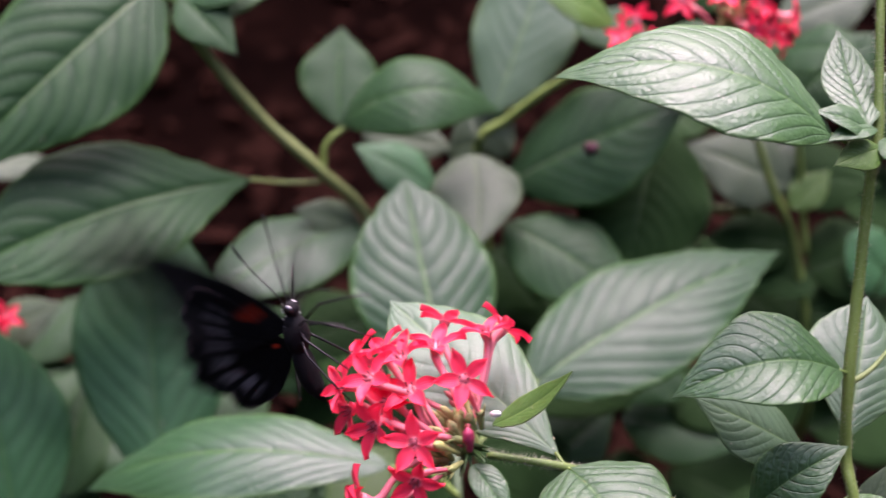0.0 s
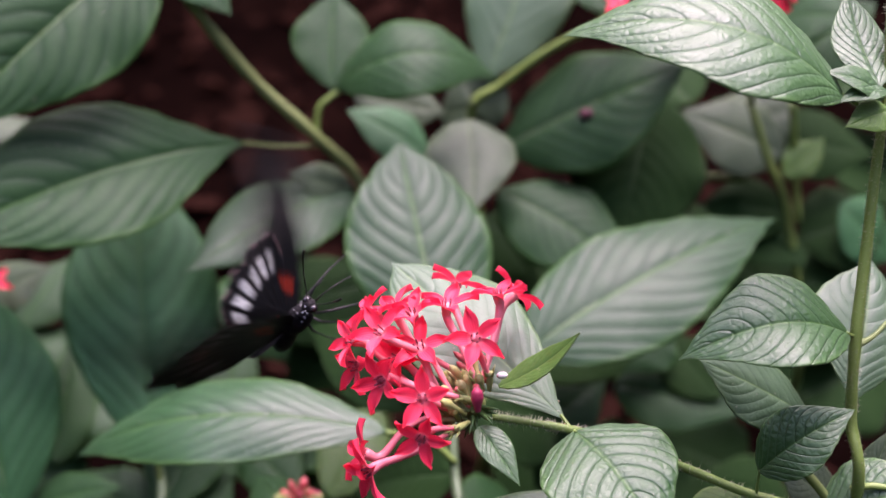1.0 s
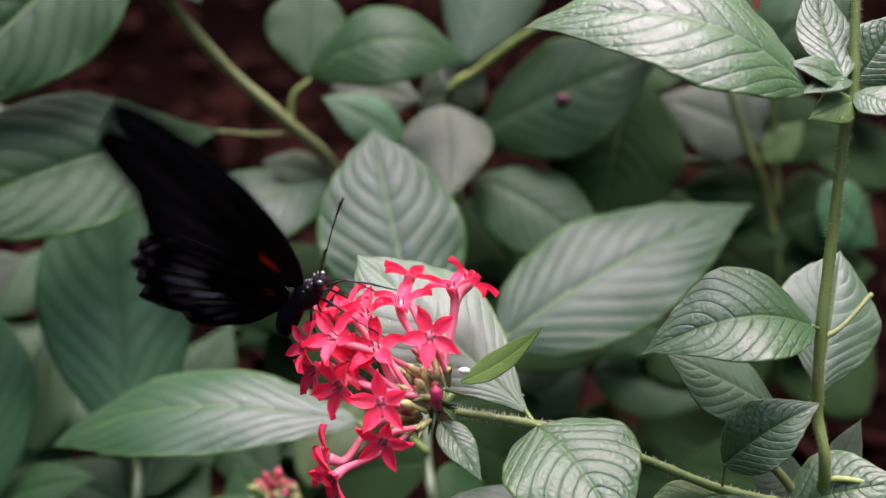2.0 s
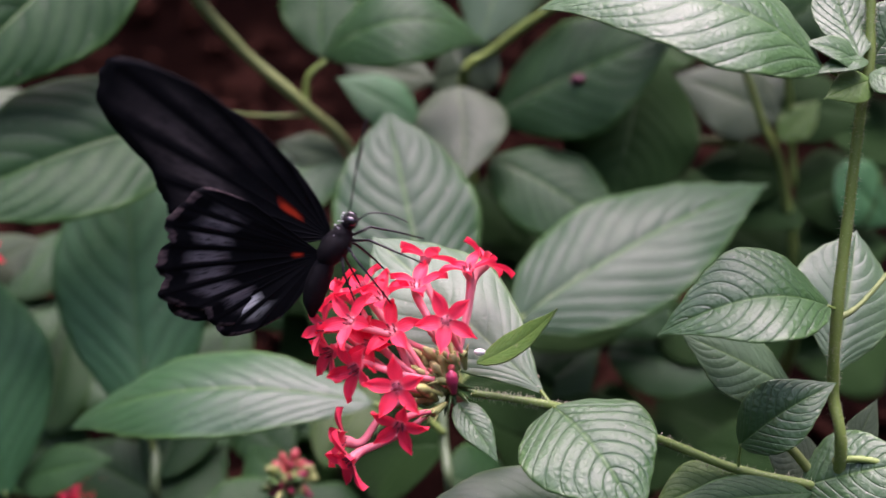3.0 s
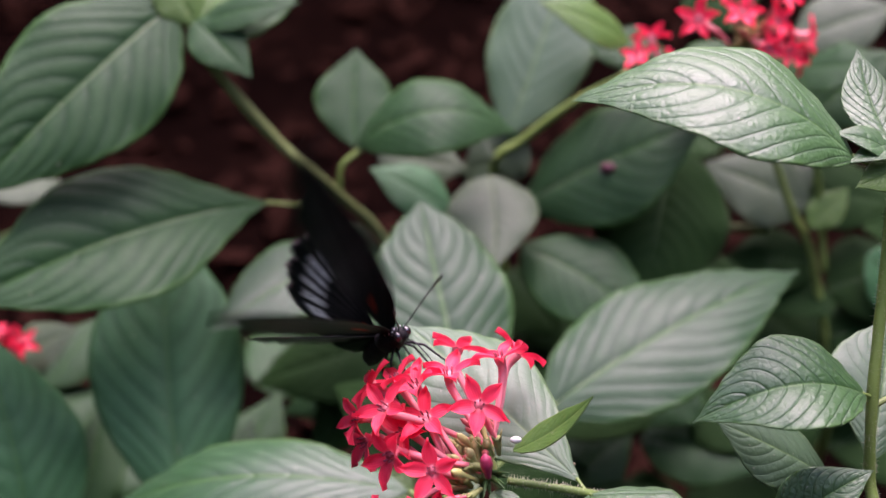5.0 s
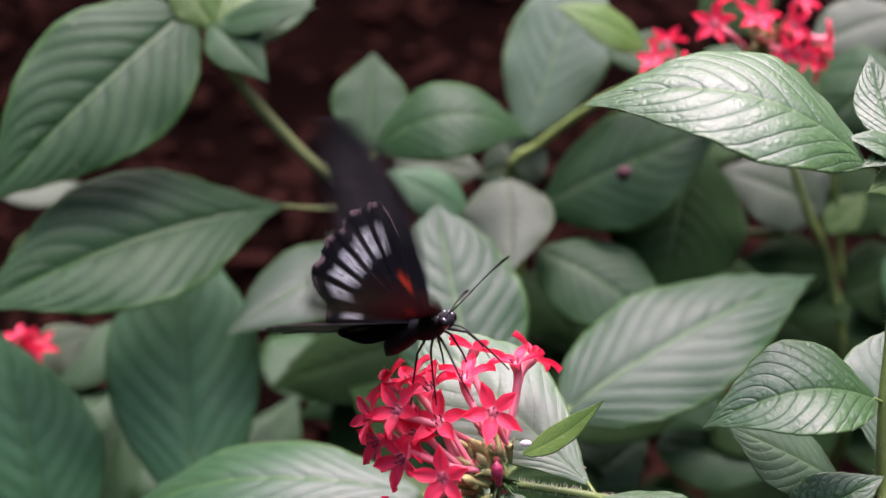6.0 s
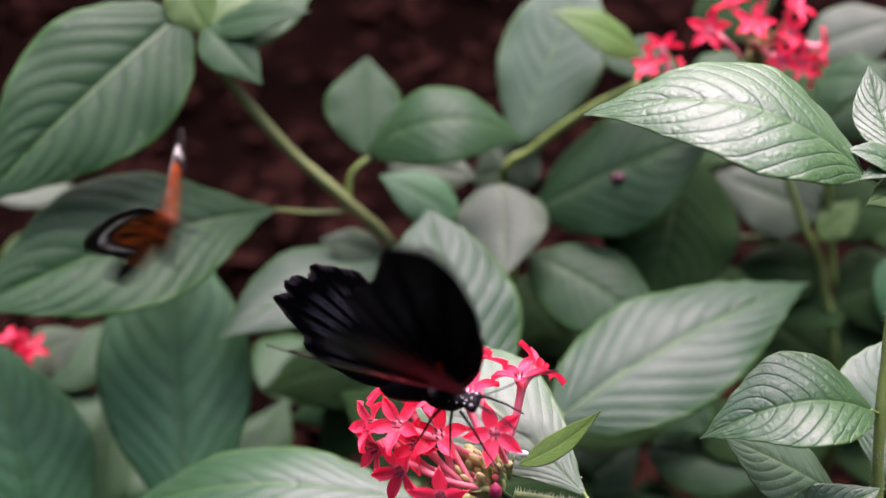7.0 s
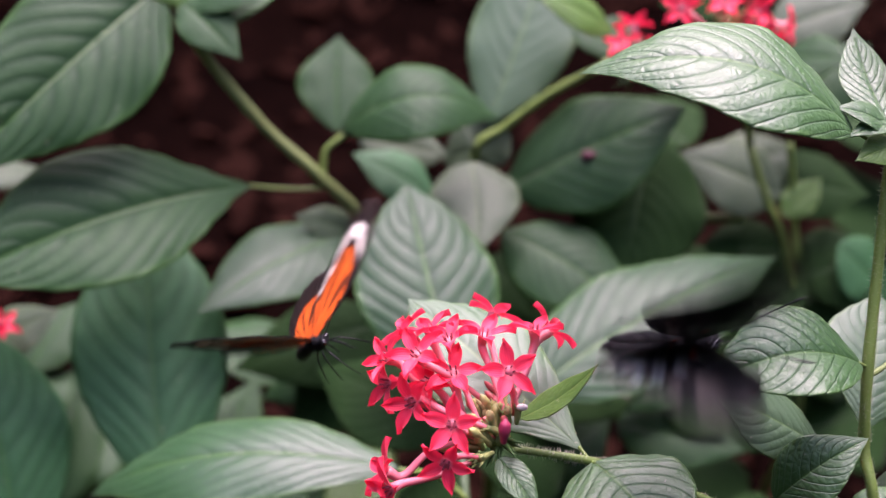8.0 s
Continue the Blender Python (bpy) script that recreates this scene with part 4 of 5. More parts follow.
leaf(right_back_plant, (0.1243, 0.2317, 0.221), (0.1637, 0.2718, 0.2259), (0.114, -0.231, 0.966), 0.0430, LEAF_SHADED, bend=0.05, fine=0)
leaf(right_back_plant, (0.1759, 0.2472, 0.2431), (0.2203, 0.2821, 0.2407), (0.204, -0.193, 0.96), 0.0542, LEAF_SHADED, bend=0.05, fine=0)
leaf(right_back_plant, (0.171, 0.2275, 0.2149), (0.2203, 0.257, 0.2048), (0.301, -0.183, 0.936), 0.0534, LEAF_SHADED, bend=0.05, fine=0)
leaf(right_back_plant, (0.112, 0.2444, 0.2391), (0.0865, 0.2836, 0.2428), (-0.118, -0.169, 0.979), 0.0415, LEAF_SHADED, bend=0.05, fine=0)
leaf(right_back_plant, (0.1341, 0.1514, 0.1063), (0.1019, 0.1832, 0.0994), (-0.287, -0.086, 0.954), 0.0523, LEAF_SHADED, bend=0.05, fine=0)
leaf(right_back_plant, (0.0678, 0.1359, 0.0841), (0.0299, 0.1522, 0.0551), (-0.644, -0.173, 0.745), 0.0533, LEAF_SHADED, bend=0.05, fine=0)
leaf(right_back_plant, (0.1587, 0.2571, 0.2572), (0.138, 0.2969, 0.2618), (-0.097, -0.163, 0.982), 0.0378, LEAF_SHADED, bend=0.05, fine=0)
leaf(left_plant, (-0.1928, 0.1943, 0.2199), (-0.1678, 0.2184, 0.2194), (0.185, -0.175, 0.967), 0.0223, LEAF_YOUNG, bend=0.05, fine=0)
leaf(left_plant, (-0.1975, 0.2104, 0.2429), (-0.1654, 0.2295, 0.2353), (0.324, -0.174, 0.93), 0.0180, LEAF_PALE, bend=0.05, fine=0)
leaf(left_plant, (-0.1009, 0.1084, 0.1495), (-0.0735, 0.1634, 0.1758), (0.05, -0.45, 0.85), 0.0342, LEAF, bend=0.05)
leaf(left_plant, (-0.0489, 0.1037, 0.1603), (-0.0801, 0.1337, 0.1682), (0.05, -0.45, 0.85), 0.0289, LEAF, bend=0.05)
leaf(slanting_plant, (-0.0273, 0.1478, 0.2145), (-0.0742, 0.1466, 0.2041), (0.05, -0.45, 0.85), 0.0266, LEAF_SHADED, bend=0.05)
leaf(slanting_plant, (-0.0231, 0.1415, 0.1968), (-0.0716, 0.1466, 0.1779), (0.05, -0.45, 0.85), 0.0248, LEAF, bend=0.05)
leaf(bud_plant, (-0.0380, 0.0750, 0.1715), (-0.0205, 0.1188, 0.1817), (0.05, -0.45, 0.85), 0.0255, LEAF_YOUNG, bend=0.05)
leaf(bud_plant, (-0.0504, 0.0762, 0.1732), (-0.0759, 0.1027, 0.1762), (0.05, -0.45, 0.85), 0.0232, LEAF, bend=0.05)
leaf(left_plant, (-0.1609, 0.1415, 0.1968), (-0.1459, 0.1729, 0.2067), (0.05, -0.45, 0.85), 0.0249, LEAF, bend=0.05)
leaf(left_plant, (-0.1476, 0.1109, 0.1531), (-0.1460, 0.1648, 0.1777), (0.05, -0.45, 0.85), 0.0274, LEAF, bend=0.05)
leaf(middle_plant, (0.0240, 0.0845, 0.1851), (0.0668, 0.1238, 0.1889), (0.05, -0.45, 0.85), 0.0319, LEAF, bend=0.05)
leaf(middle_plant, (0.0357, 0.0702, 0.1822), (0.0785, 0.1027, 0.1762), (0.05, -0.45, 0.85), 0.0292, LEAF_SHADED, bend=0.05)
leaf(back_plant, (0.0217, 0.1597, 0.2053), (0.0529, 0.1863, 0.2084), (0.05, -0.45, 0.85), 0.0299, LEAF_SHADED, bend=0.05)
leaf(right_back_plant, (0.1458, 0.1568, 0.2187), (0.1044, 0.1943, 0.2199), (0.05, -0.45, 0.85), 0.0251, LEAF_SHADED, bend=0.05)
leaf(right_back_plant, (0.1438, 0.1999, 0.2627), (0.1000, 0.1891, 0.2561), (0.05, -0.45, 0.85), 0.0270, LEAF_PALE, bend=0.05)
leaf(right_back_plant, (0.1592, 0.1696, 0.2369), (0.1846, 0.1649, 0.2127), (0.05, -0.45, 0.85), 0.0291, LEAF_DEEP, bend=0.05)
leaf(right_back_plant, (0.1105, 0.1188, 0.1817), (0.0896, 0.1493, 0.1905), (0.05, -0.45, 0.85), 0.0267, LEAF_SHADED, bend=0.05)

# ---- flowers ----
def floret_meshes():
    """Meshes of one floret along +z, star at the origin: five pointed petals, throat ring and anthers."""
    made = []
    for variant in range(3):
        rng = random.Random(20 + variant)
        bm = bmesh.new()
        lay = bm.loops.layers.uv.new("UVMap")
        for k in range(5):
            turn = Matrix.Rotation(2 * math.pi * k / 5 + rng.uniform(-0.09, 0.09), 4, "Z")
            length, width = 0.0067 * rng.uniform(0.90, 1.08), 0.0034 * rng.uniform(0.92, 1.05)
            lift, back = rng.uniform(0.1, 0.4), rng.uniform(-0.15, 0.22)
            nu, nv = 8, 6
            grid = []
            for i in range(nu + 1):
                u = i / nu
                half = 0.5 * width * (0.36 + 0.64 * math.sin(math.pi * min(1, u * 0.98) ** 0.75)) * (1 if u < 0.55 else max(0.04, 1 - ((u - 0.55) / 0.45) ** 1.6))
                row = []
                for j in range(nv + 1):
                    v = j / nv * 2 - 1
                    z = 0.0012 * math.sin(u * 2.2) * lift * 4 - back * 0.0045 * u ** 2.2 + 0.0009 * v * v * (0.4 + u) - 0.0004 * (1 - abs(v)) * u
                    row.append(bm.verts.new(turn @ Vector((0.0007 + u * length, v * half, z))))
                grid.append(row)
            for i in range(nu):
                for j in range(nv):
                    f = bm.faces.new((grid[i][j], grid[i + 1][j], grid[i + 1][j + 1], grid[i][j + 1]))
                    for loop, (p, q) in zip(f.loops, ((i, j), (i + 1, j), (i + 1, j + 1), (i, j + 1))):
                        loop[lay].uv = (p / nu, q / nv)
        star = mesh_of(bm, "corolla")
        star.materials.append(PETAL)
        made.append(star)
    return made


STARS = floret_meshes()


def anther_mesh():
    bm = bmesh.new()
    for k in range(5):
        a = 2 * math.pi * (k + 0.5) / 5
        c = Vector((0.0008 * math.cos(a), 0.0008 * math.sin(a), 0))
        tube(bm, [c - Vector((0, 0, 0.001)), c + Vector((0.0003 * math.cos(a), 0.0003 * math.sin(a), 0.0018))], [0.00016, 0.00022], 1, 6)
    me = mesh_of(bm, "stamen_ring")
    me.materials.append(ANTHER)
    return me


STAMENS = anther_mesh()


def flower_head(plant, base, florets, seed, buds=14, tube_r=0.00098, spread=0.0075):
    """A head of florets: each a star on a long tube from the cushion of calyces; closed buds in the middle."""
    rng = random.Random(seed)
    mean = Vector((0, 0, 0))
    for s, d in florets:
        mean += (Vector(s) - base).normalized()
    mean.normalize()
    place = axes(base, mean, (0, 0, 1))
    cushion = bmesh.new()
    ball(cushion, (0.001, 0, 0), 0.003, 0.0035, 0.0035, 12, 8)
    head = part("flower_head", cushion, CALYX, plant, "cluster of star-shaped red florets on pink tubes", place)
    side = [Vector(place.col[1][:3]), Vector(place.col[2][:3])]
    for i, (s, d) in enumerate(florets):
        s, d = Vector(s), Vector(d)
        a = rng.uniform(0, 6.283)
        aim = (s - base).normalized()
        root = base + aim * 0.0055 + (side[0] * math.cos(a) + side[1] * math.sin(a)) * math.sqrt(rng.random()) * spread
        star_pose = axes(s, d.orthogonal(), d)
        star_pose = star_pose @ Matrix.Rotation(rng.uniform(0, 6.28), 4, "Z") @ Matrix.Scale(rng.uniform(0.94, 1.08), 4)
        part("floret", STARS[i % 3], None, head, "", star_pose)
        tb = bmesh.new()
        span = (s - root).length
        tube(tb, [root, root.lerp(s, 0.5) + mean * 0.002 * rng.uniform(-1, 1), s - d * span * 0.16, s + d * 0.0002],
             [tube_r * 0.75, tube_r * 0.85, tube_r * 1.1, tube_r * 1.35, tube_r * 1.7], 5, 10)
        part("floret_tube", tb, TUBE, head, "", Matrix())
        part("stamen_ring", STAMENS, None, head, "", star_pose)
        cx = bmesh.new()
        tube(cx, [root - aim * 0.0035, root - aim * 0.0008, root + aim * 0.0016], [0.0005, 0.0009, 0.0009], 3, 8)
        for k in range(4):
            q = aim.orthogonal().normalized()
            q.rotate(Matrix.Rotation(k * 1.57 + a, 3, aim))
            tube(cx, [root + aim * 0.001 + q * 0.0009, root + aim * 0.003 + q * 0.0017], [0.0004, 0.00008], 1, 5)
        part("calyx", cx, CALYX, head, "", Matrix())
    for i in range(buds):
        q = (mean + side[0] * rng.uniform(-0.9, 0.9) + side[1] * rng.uniform(-0.9, 0.9)).normalized()
        length = rng.uniform(0.004, 0.010)
        b = bmesh.new()
        r = rng.uniform(0.0005, 0.0009)
        root = base + q * 0.003 + (side[0] * rng.uniform(-1, 1) + side[1] * rng.uniform(-1, 1)) * spread * 0.7
        tube(b, [root, root + q * length * 0.6, root + q * length * 0.85, root + q * length], [r * 0.7, r * 0.8, r * 1.5, r * 1.2, r * 0.2], 4, 8)
        part("bud", b, BUD if i % 3 else BUD_PINK, head, "", Matrix())
    for i in range(9):
        q = (-mean * rng.uniform(0.0, 0.5) + side[0] * rng.uniform(-1, 1) + side[1] * rng.uniform(-1, 1)).normalized()
        b = bmesh.new()
        tube(b, [base + q * 0.002, base + q * rng.uniform(0.006, 0.010) - mean * 0.001], [0.0009, 0.0001], 1, 5)
        part("bract", b, SEPAL, head, "", Matrix())
    return head


FRONT_HEAD = flower_head(front_plant, Vector((0.0062, -0.0435, 0.3230)), [
    ((0.0048, -0.0416, 0.3421), (0.06, -0.66, 0.75)),
    ((0.0103, -0.0253, 0.3429), (-0.18, 0.37, 0.91)),
    ((0.0147, -0.0184, 0.3385), (0.61, 0.59, 0.54)),
    ((-0.0019, -0.0307, 0.3429), (-0.08, 0.16, 0.98)),
    ((0.0005, -0.0173, 0.3401), (0.21, 0.70, 0.68)),
    ((-0.0099, -0.0324, 0.3410), (-0.39, 0.03, 0.92)),
    ((-0.0146, -0.0251, 0.3372), (-0.50, 0.37, 0.78)),
    ((-0.0207, -0.0241, 0.3355), (-0.81, 0.28, 0.51)),
    ((-0.0235, -0.0353, 0.3346), (-0.88, -0.19, 0.44)),
    ((-0.0170, -0.0401, 0.3412), (-0.50, -0.36, 0.78)),
    ((-0.0223, -0.0373, 0.3290), (-0.86, -0.48, 0.15)),
    ((-0.0160, -0.0456, 0.3315), (-0.62, -0.73, 0.28)),
    ((-0.0064, -0.0540, 0.3338), (-0.19, -0.78, 0.59)),
    ((-0.0062, -0.0581, 0.3257), (-0.20, -0.94, 0.26)),
    ((-0.0190, -0.0550, 0.3171), (-0.94, -0.17, 0.29)),
    ((-0.0175, -0.0604, 0.3169), (-0.76, -0.64, -0.11)),
    ((-0.0077, -0.0387, 0.3364), (-0.29, -0.30, 0.91)),
    ((-0.0131, -0.0392, 0.3329), (-0.49, -0.59, 0.64)),
], 3, 48, tube_r=0.00082, spread=0.0075)
flower_head(right_back_plant, Vector((0.1, 0.1665, 0.3335)), [
    ((0.082, 0.1543, 0.3458), (-0.36, -0.68, 0.64)),
    ((0.0971, 0.1575, 0.3468), (-0.08, -0.58, 0.81)),
    ((0.1092, 0.1574, 0.3433), (0.41, -0.7, 0.59)),
    ((0.114, 0.1555, 0.3335), (0.6, -0.77, 0.24)),
    ((0.1188, 0.1576, 0.3296), (0.83, -0.56, -0.03)),
    ((0.1058, 0.1506, 0.337), (0.3, -0.92, 0.26)),
    ((0.112, 0.1659, 0.3485), (0.57, -0.16, 0.81)),
    ((0.0921, 0.1704, 0.3479), (-0.38, 0.26, 0.89)),
    ((0.103, 0.1721, 0.3503), (0.08, 0.3, 0.95)),
    ((0.1223, 0.1637, 0.3349), (0.95, -0.3, 0.1)),
], 5, 16)


flower_head(right_back_plant, Vector((0.0691, 0.1591, 0.3177)), [
    ((0.0635, 0.1598, 0.3292), (-0.47, -0.35, 0.81)),
    ((0.069, 0.1728, 0.3304), (-0, 0.79, 0.61)),
    ((0.0755, 0.1634, 0.324), (0.77, 0.15, 0.62)),
], 6, 3)
flower_head(left_plant, Vector((-0.1677, 0.1192, 0.226)), [
    ((-0.1601, 0.119, 0.2361), (0.52, -0.4, 0.76)),
    ((-0.1698, 0.1252, 0.2345), (-0.29, 0.18, 0.94)),
    ((-0.1628, 0.1153, 0.2343), (0.24, -0.75, 0.62)),
], 7, 3)
flower_head(bud_plant, Vector((-0.1228, 0.0655, 0.158)), [
    ((-0.1239, 0.0679, 0.1684), (-0.05, -0.25, 0.97)),
    ((-0.131, 0.0697, 0.1639), (-0.8, -0.09, 0.6)),
    ((-0.1197, 0.0697, 0.1639), (0.66, -0.02, 0.75)),
], 8, 3)


def bud_head(plant, base, count, seed):
    """A tight head of unopened buds."""
    rng = random.Random(seed)
    bm = bmesh.new()
    ball(bm, base, 0.004, 0.004, 0.003)
    head = part("bud_head", bm, CALYX, plant, "tight cluster of unopened yellow-green and pink buds", Matrix())
    for i in range(count):
        q = Vector((rng.uniform(-1, 1), rng.uniform(-1, 0.7), rng.uniform(-0.1, 1.2))).normalized()
        b = bmesh.new()
        l, r = rng.uniform(0.006, 0.012), rng.uniform(0.0006, 0.0010)
        tube(b, [base + q * 0.002, base + q * l * 0.6, base + q * l * 0.85, base + q * l], [r * 0.6, r * 0.8, r * 1.7, r * 1.4, r * 0.3], 4, 8)
        part("bud", b, (CALYX, BUD_PINK, SEPAL, BUD_DEEP, CALYX)[i % 5], head, "", Matrix())


bud_head(bud_plant, Vector((-0.0463, 0.039, 0.2021)), 46, 8)


def small_details():
    """A withered bud on a leaf, a pale bract and dry husks by the flower head."""
    bm = bmesh.new()
    ball(bm, (0.0559, 0.1683, 0.2786), 0.0030, 0.0022, 0.0020, 12, 8)
    part("withered_bud", bm, WITHER, back_plant, "dark withered bud", Matrix())
    bm = bmesh.new()
    ball(bm, (0.0123, -0.0452, 0.3346), 0.0014, 0.0008, 0.0009, 10, 8)
    part("white_bract", bm, BUTTON, front_plant, "small white bract", Matrix())
    bm = bmesh.new()
    h = Vector((0.0217, -0.0322, 0.32))
    tube(bm, [h, h + Vector((0.003, -0.001, -0.0022)), h + Vector((0.0058, -0.002, -0.0034))], [0.0003, 0.0002, 0.00035], 4, 7)
    part("dry_husk", bm, DRY, front_plant, "dry pale stigma lying on a leaf", Matrix())
    for spot, aim in (((0.0059, -0.0514, 0.3328), (-0.1, 0.28, 0.95)),):
        bm = bmesh.new()
        c, d = Vector(spot), Vector(aim)
        tube(bm, [c - d * 0.0036, c - d * 0.0015, c + d * 0.001, c + d * 0.0026], [0.0007, 0.0010, 0.0015, 0.0013, 0.0003], 4, 10)
        part("bud", bm, BUD_DEEP, FRONT_HEAD, "plump crimson unopened bud", Matrix())


small_details()


# ---- butterflies ----
def fan(outline, scale, side, rows=22, cols=40, scallop=0.0, lobes=8, dish=0.05):
    """A wing as a fan from its root: outline gives the reach (mm) at a few angles from straight ahead; side +1 left, -1 right."""
    ang = [radians(p[0]) for p in outline]
    reach = [p[1] * 0.001 * scale for p in outline]
    bm = bmesh.new()
    lay = bm.loops.layers.uv.new("UVMap")
    grid = []
    for j in range(cols + 1):
        f = j / cols
        th = ang[0] + (ang[-1] - ang[0]) * f
        k = 0
        while k < len(ang) - 2 and th > ang[k + 1]:
            k += 1
        s = (th - ang[k]) / (ang[k + 1] - ang[k])
        a, b, c, d = reach[max(k - 1, 0)], reach[k], reach[k + 1], reach[min(k + 2, len(reach) - 1)]
        r = 0.5 * (2 * b + (c - a) * s + (2 * a - 5 * b + 4 * c - d) * s * s + (3 * b - 3 * c + d - a) * s ** 3)
        r *= 1 + scallop * (abs(math.sin(math.pi * lobes * f)) - 0.6)
        r *= 1 + scallop * (0.4 * noise.noise((f * 40, side * 3.0, 1.7)) + 0.4 * noise.noise((f * 130, side * 5.0, 4.1)))
        col = []
        for i in range(rows + 1):
            q = i / rows
            z = dish * r * math.sin(q * 1.9) * math.sin(math.pi * f) * 0.6 + 0.0003 * abs(math.sin(math.pi * 9 * f)) * q
            col.append(bm.verts.new((q * r * math.cos(th), side * q * r * math.sin(th), z)))
        grid.append(col)
    for j in range(cols):
        for i in range(rows):
            q = (grid[j][i], grid[j][i + 1], grid[j + 1][i + 1], grid[j + 1][i])
            ids = ((i, j), (i + 1, j), (i + 1, j + 1), (i, j + 1))
            if side > 0:
                q, ids = q[::-1], ids[::-1]
            fc = bm.faces.new(q[::-1])
            for loop, (p, w) in zip(fc.loops, ids[::-1]):
                loop[lay].uv = (p / rows, w / cols)
    bmesh.ops.remove_doubles(bm, verts=bm.verts, dist=0.000005)
    return bm


FORE = [(28, 2), (38, 10), (46, 19), (58, 40), (64, 56), (70, 66), (75, 69), (80, 64.5), (85, 55), (90, 47.5), (96, 43.5), (103, 41), (111, 33), (119, 17), (124, 5)]
HIND = [(72, 23), (80, 33), (88, 36.5), (96, 37.5), (104, 39), (112, 40), (120, 41.5), (127, 43.5), (133, 40), (139, 36), (146, 34.5), (153, 30), (162, 21), (174, 7)]
LONG_FORE = [(30, 4), (42, 22), (54, 44), (64, 61), (71, 68), (76, 67), (82, 56), (89, 42), (97, 34), (106, 26), (114, 6)]
LONG_HIND = [(74, 10), (86, 28), (98, 36), (112, 37), (128, 34), (144, 28), (158, 20), (174, 6)]


def butterfly(place, scale, fore_mat, hind_mat, outlines, label, scallop, dots, hind_top=None):
    """A butterfly at rest: x ahead, z up; four wings hinged on the thorax, antennae, six legs, proboscis."""
    bf = thing("butterfly", place, label, "butterfly")
    k = scale

    def p_at(x, y, z):
        return Vector((x, y, z)) * 0.001 * k

    bm = bmesh.new()
    ball(bm, p_at(0.5, 0, 0), 0.0062 * k, 0.0034 * k, 0.0036 * k, 18, 12)
    ball(bm, p_at(4.2, 0, 0.6), 0.0030 * k, 0.0026 * k, 0.0026 * k, 14, 10)
    for v in bm.verts:
        v.co += v.co.normalized() * 0.0003 * k * noise.noise(v.co * 1400)
    part("thorax", bm, FUR, bf, "black furry thorax")
    bm = bmesh.new()
    tube(bm, [p_at(-3, 0, -0.4), p_at(-8, 0, -1.4), p_at(-14, 0, -3.4), p_at(-19, 0, -6.2)], [0.0020 * k, 0.0029 * k, 0.0031 * k, 0.0026 * k, 0.0006 * k], 7, 14, 0.06)
    part("abdomen", bm, FUR, bf, "black segmented abdomen")
    bm = bmesh.new()
    ball(bm, p_at(8.2, 0, 0.8), 0.0022 * k, 0.0022 * k, 0.0021 * k, 14, 10)
    head = part("head", bm, FUR, bf)
    for sy in (-1, 1):
        bm = bmesh.new()
        ball(bm, p_at(9.0, sy * 1.5, 0.9), 0.0013 * k, 0.0012 * k, 0.0015 * k, 14, 10)
        part("eye", bm, EYE, head, "glossy black eye")
        bm = bmesh.new()
        tube(bm, [p_at(9.4, sy * 0.7, 2.0), p_at(15, sy * 2.6, 4.6), p_at(21, sy * 5.2, 7.6), p_at(27, sy * 7.4, 10.2), p_at(30, sy * 8.2, 11.2)],
             [0.00017 * k, 0.00016 * k, 0.00016 * k, 0.00018 * k, 0.00038 * k, 0.00020 * k], 5, 7)
        part("antenna", bm, CHITIN, head, "thin black clubbed antenna")
    bm = bmesh.new()
    tube(bm, [p_at(9.8, 0, -0.6), p_at(13, 0, -2.0), p_at(15.5, 0, -6), p_at(16.5, 0, -11)], [0.00022 * k, 0.00018 * k, 0.00015 * k, 0.00012 * k], 6, 7)
    part("proboscis", bm, CHITIN, head)
    for i, (x0, x1, x2, x3) in enumerate(((5.0, 8.5, 10.5, 12.5), (3.0, 2.5, 1.0, -1.0), (0.5, -2.5, -6.5, -11.0))):
        for sy in (-1, 1):
            bm = bmesh.new()
            tube(bm, [p_at(x0, sy * 1.8, -2.2), p_at(x1, sy * 4.2, -5.0), p_at(x2, sy * 6.2, -11.5), p_at(x3, sy * 7.6, -18.5)],
                 [0.00038 * k, 0.00034 * k, 0.00026 * k, 0.00017 * k], 1, 7)
            part("leg", bm, CHITIN, bf)
    if dots:
        rng = random.Random(9)
        for i in range(18):
            bm = bmesh.new()
            a = rng.uniform(-0.5, 3.6)
            x = rng.uniform(2.5, 9.8)
            ball(bm, p_at(x, 2.45 * math.cos(a), 0.8 + 2.45 * math.sin(a)), 0.00019 * k, 0.00019 * k, 0.00016 * k, 8, 6)
            part("white_spot", bm, PALE_DOT, head)
    wings = {}
    for sy, tag in ((1, "left"), (-1, "right")):
        w = part("forewing", fan(outlines[0], k, sy, 22, 90, 0.6 * scallop, 8), fore_mat, bf)
        h = part("hindwing", fan(outlines[1], k, sy, 20, 80, scallop, 6), hind_mat, bf)
        for ob in (w, h):
            solid = ob.modifiers.new("thickness", "SOLIDIFY")
            solid.thickness, solid.offset = 0.00012, 0
        if hind_top is not None:
            h.data.materials.clear()
            h.data.materials.append(hind_top)
            h.data.materials.append(hind_mat)
            h.modifiers["thickness"].material_offset = 1
        wings[tag] = (w, h)
    return bf, wings


def wing_pose(hinge, side, lift, sweep):
    """A wing's pose in its butterfly's space: lift 0 is level, 90 upright; sweep turns it back in its own plane."""
    return Matrix.Translation(hinge) @ Matrix.Rotation(side * radians(lift), 4, "X") @ Matrix.Rotation(side * radians(sweep), 4, "Z")


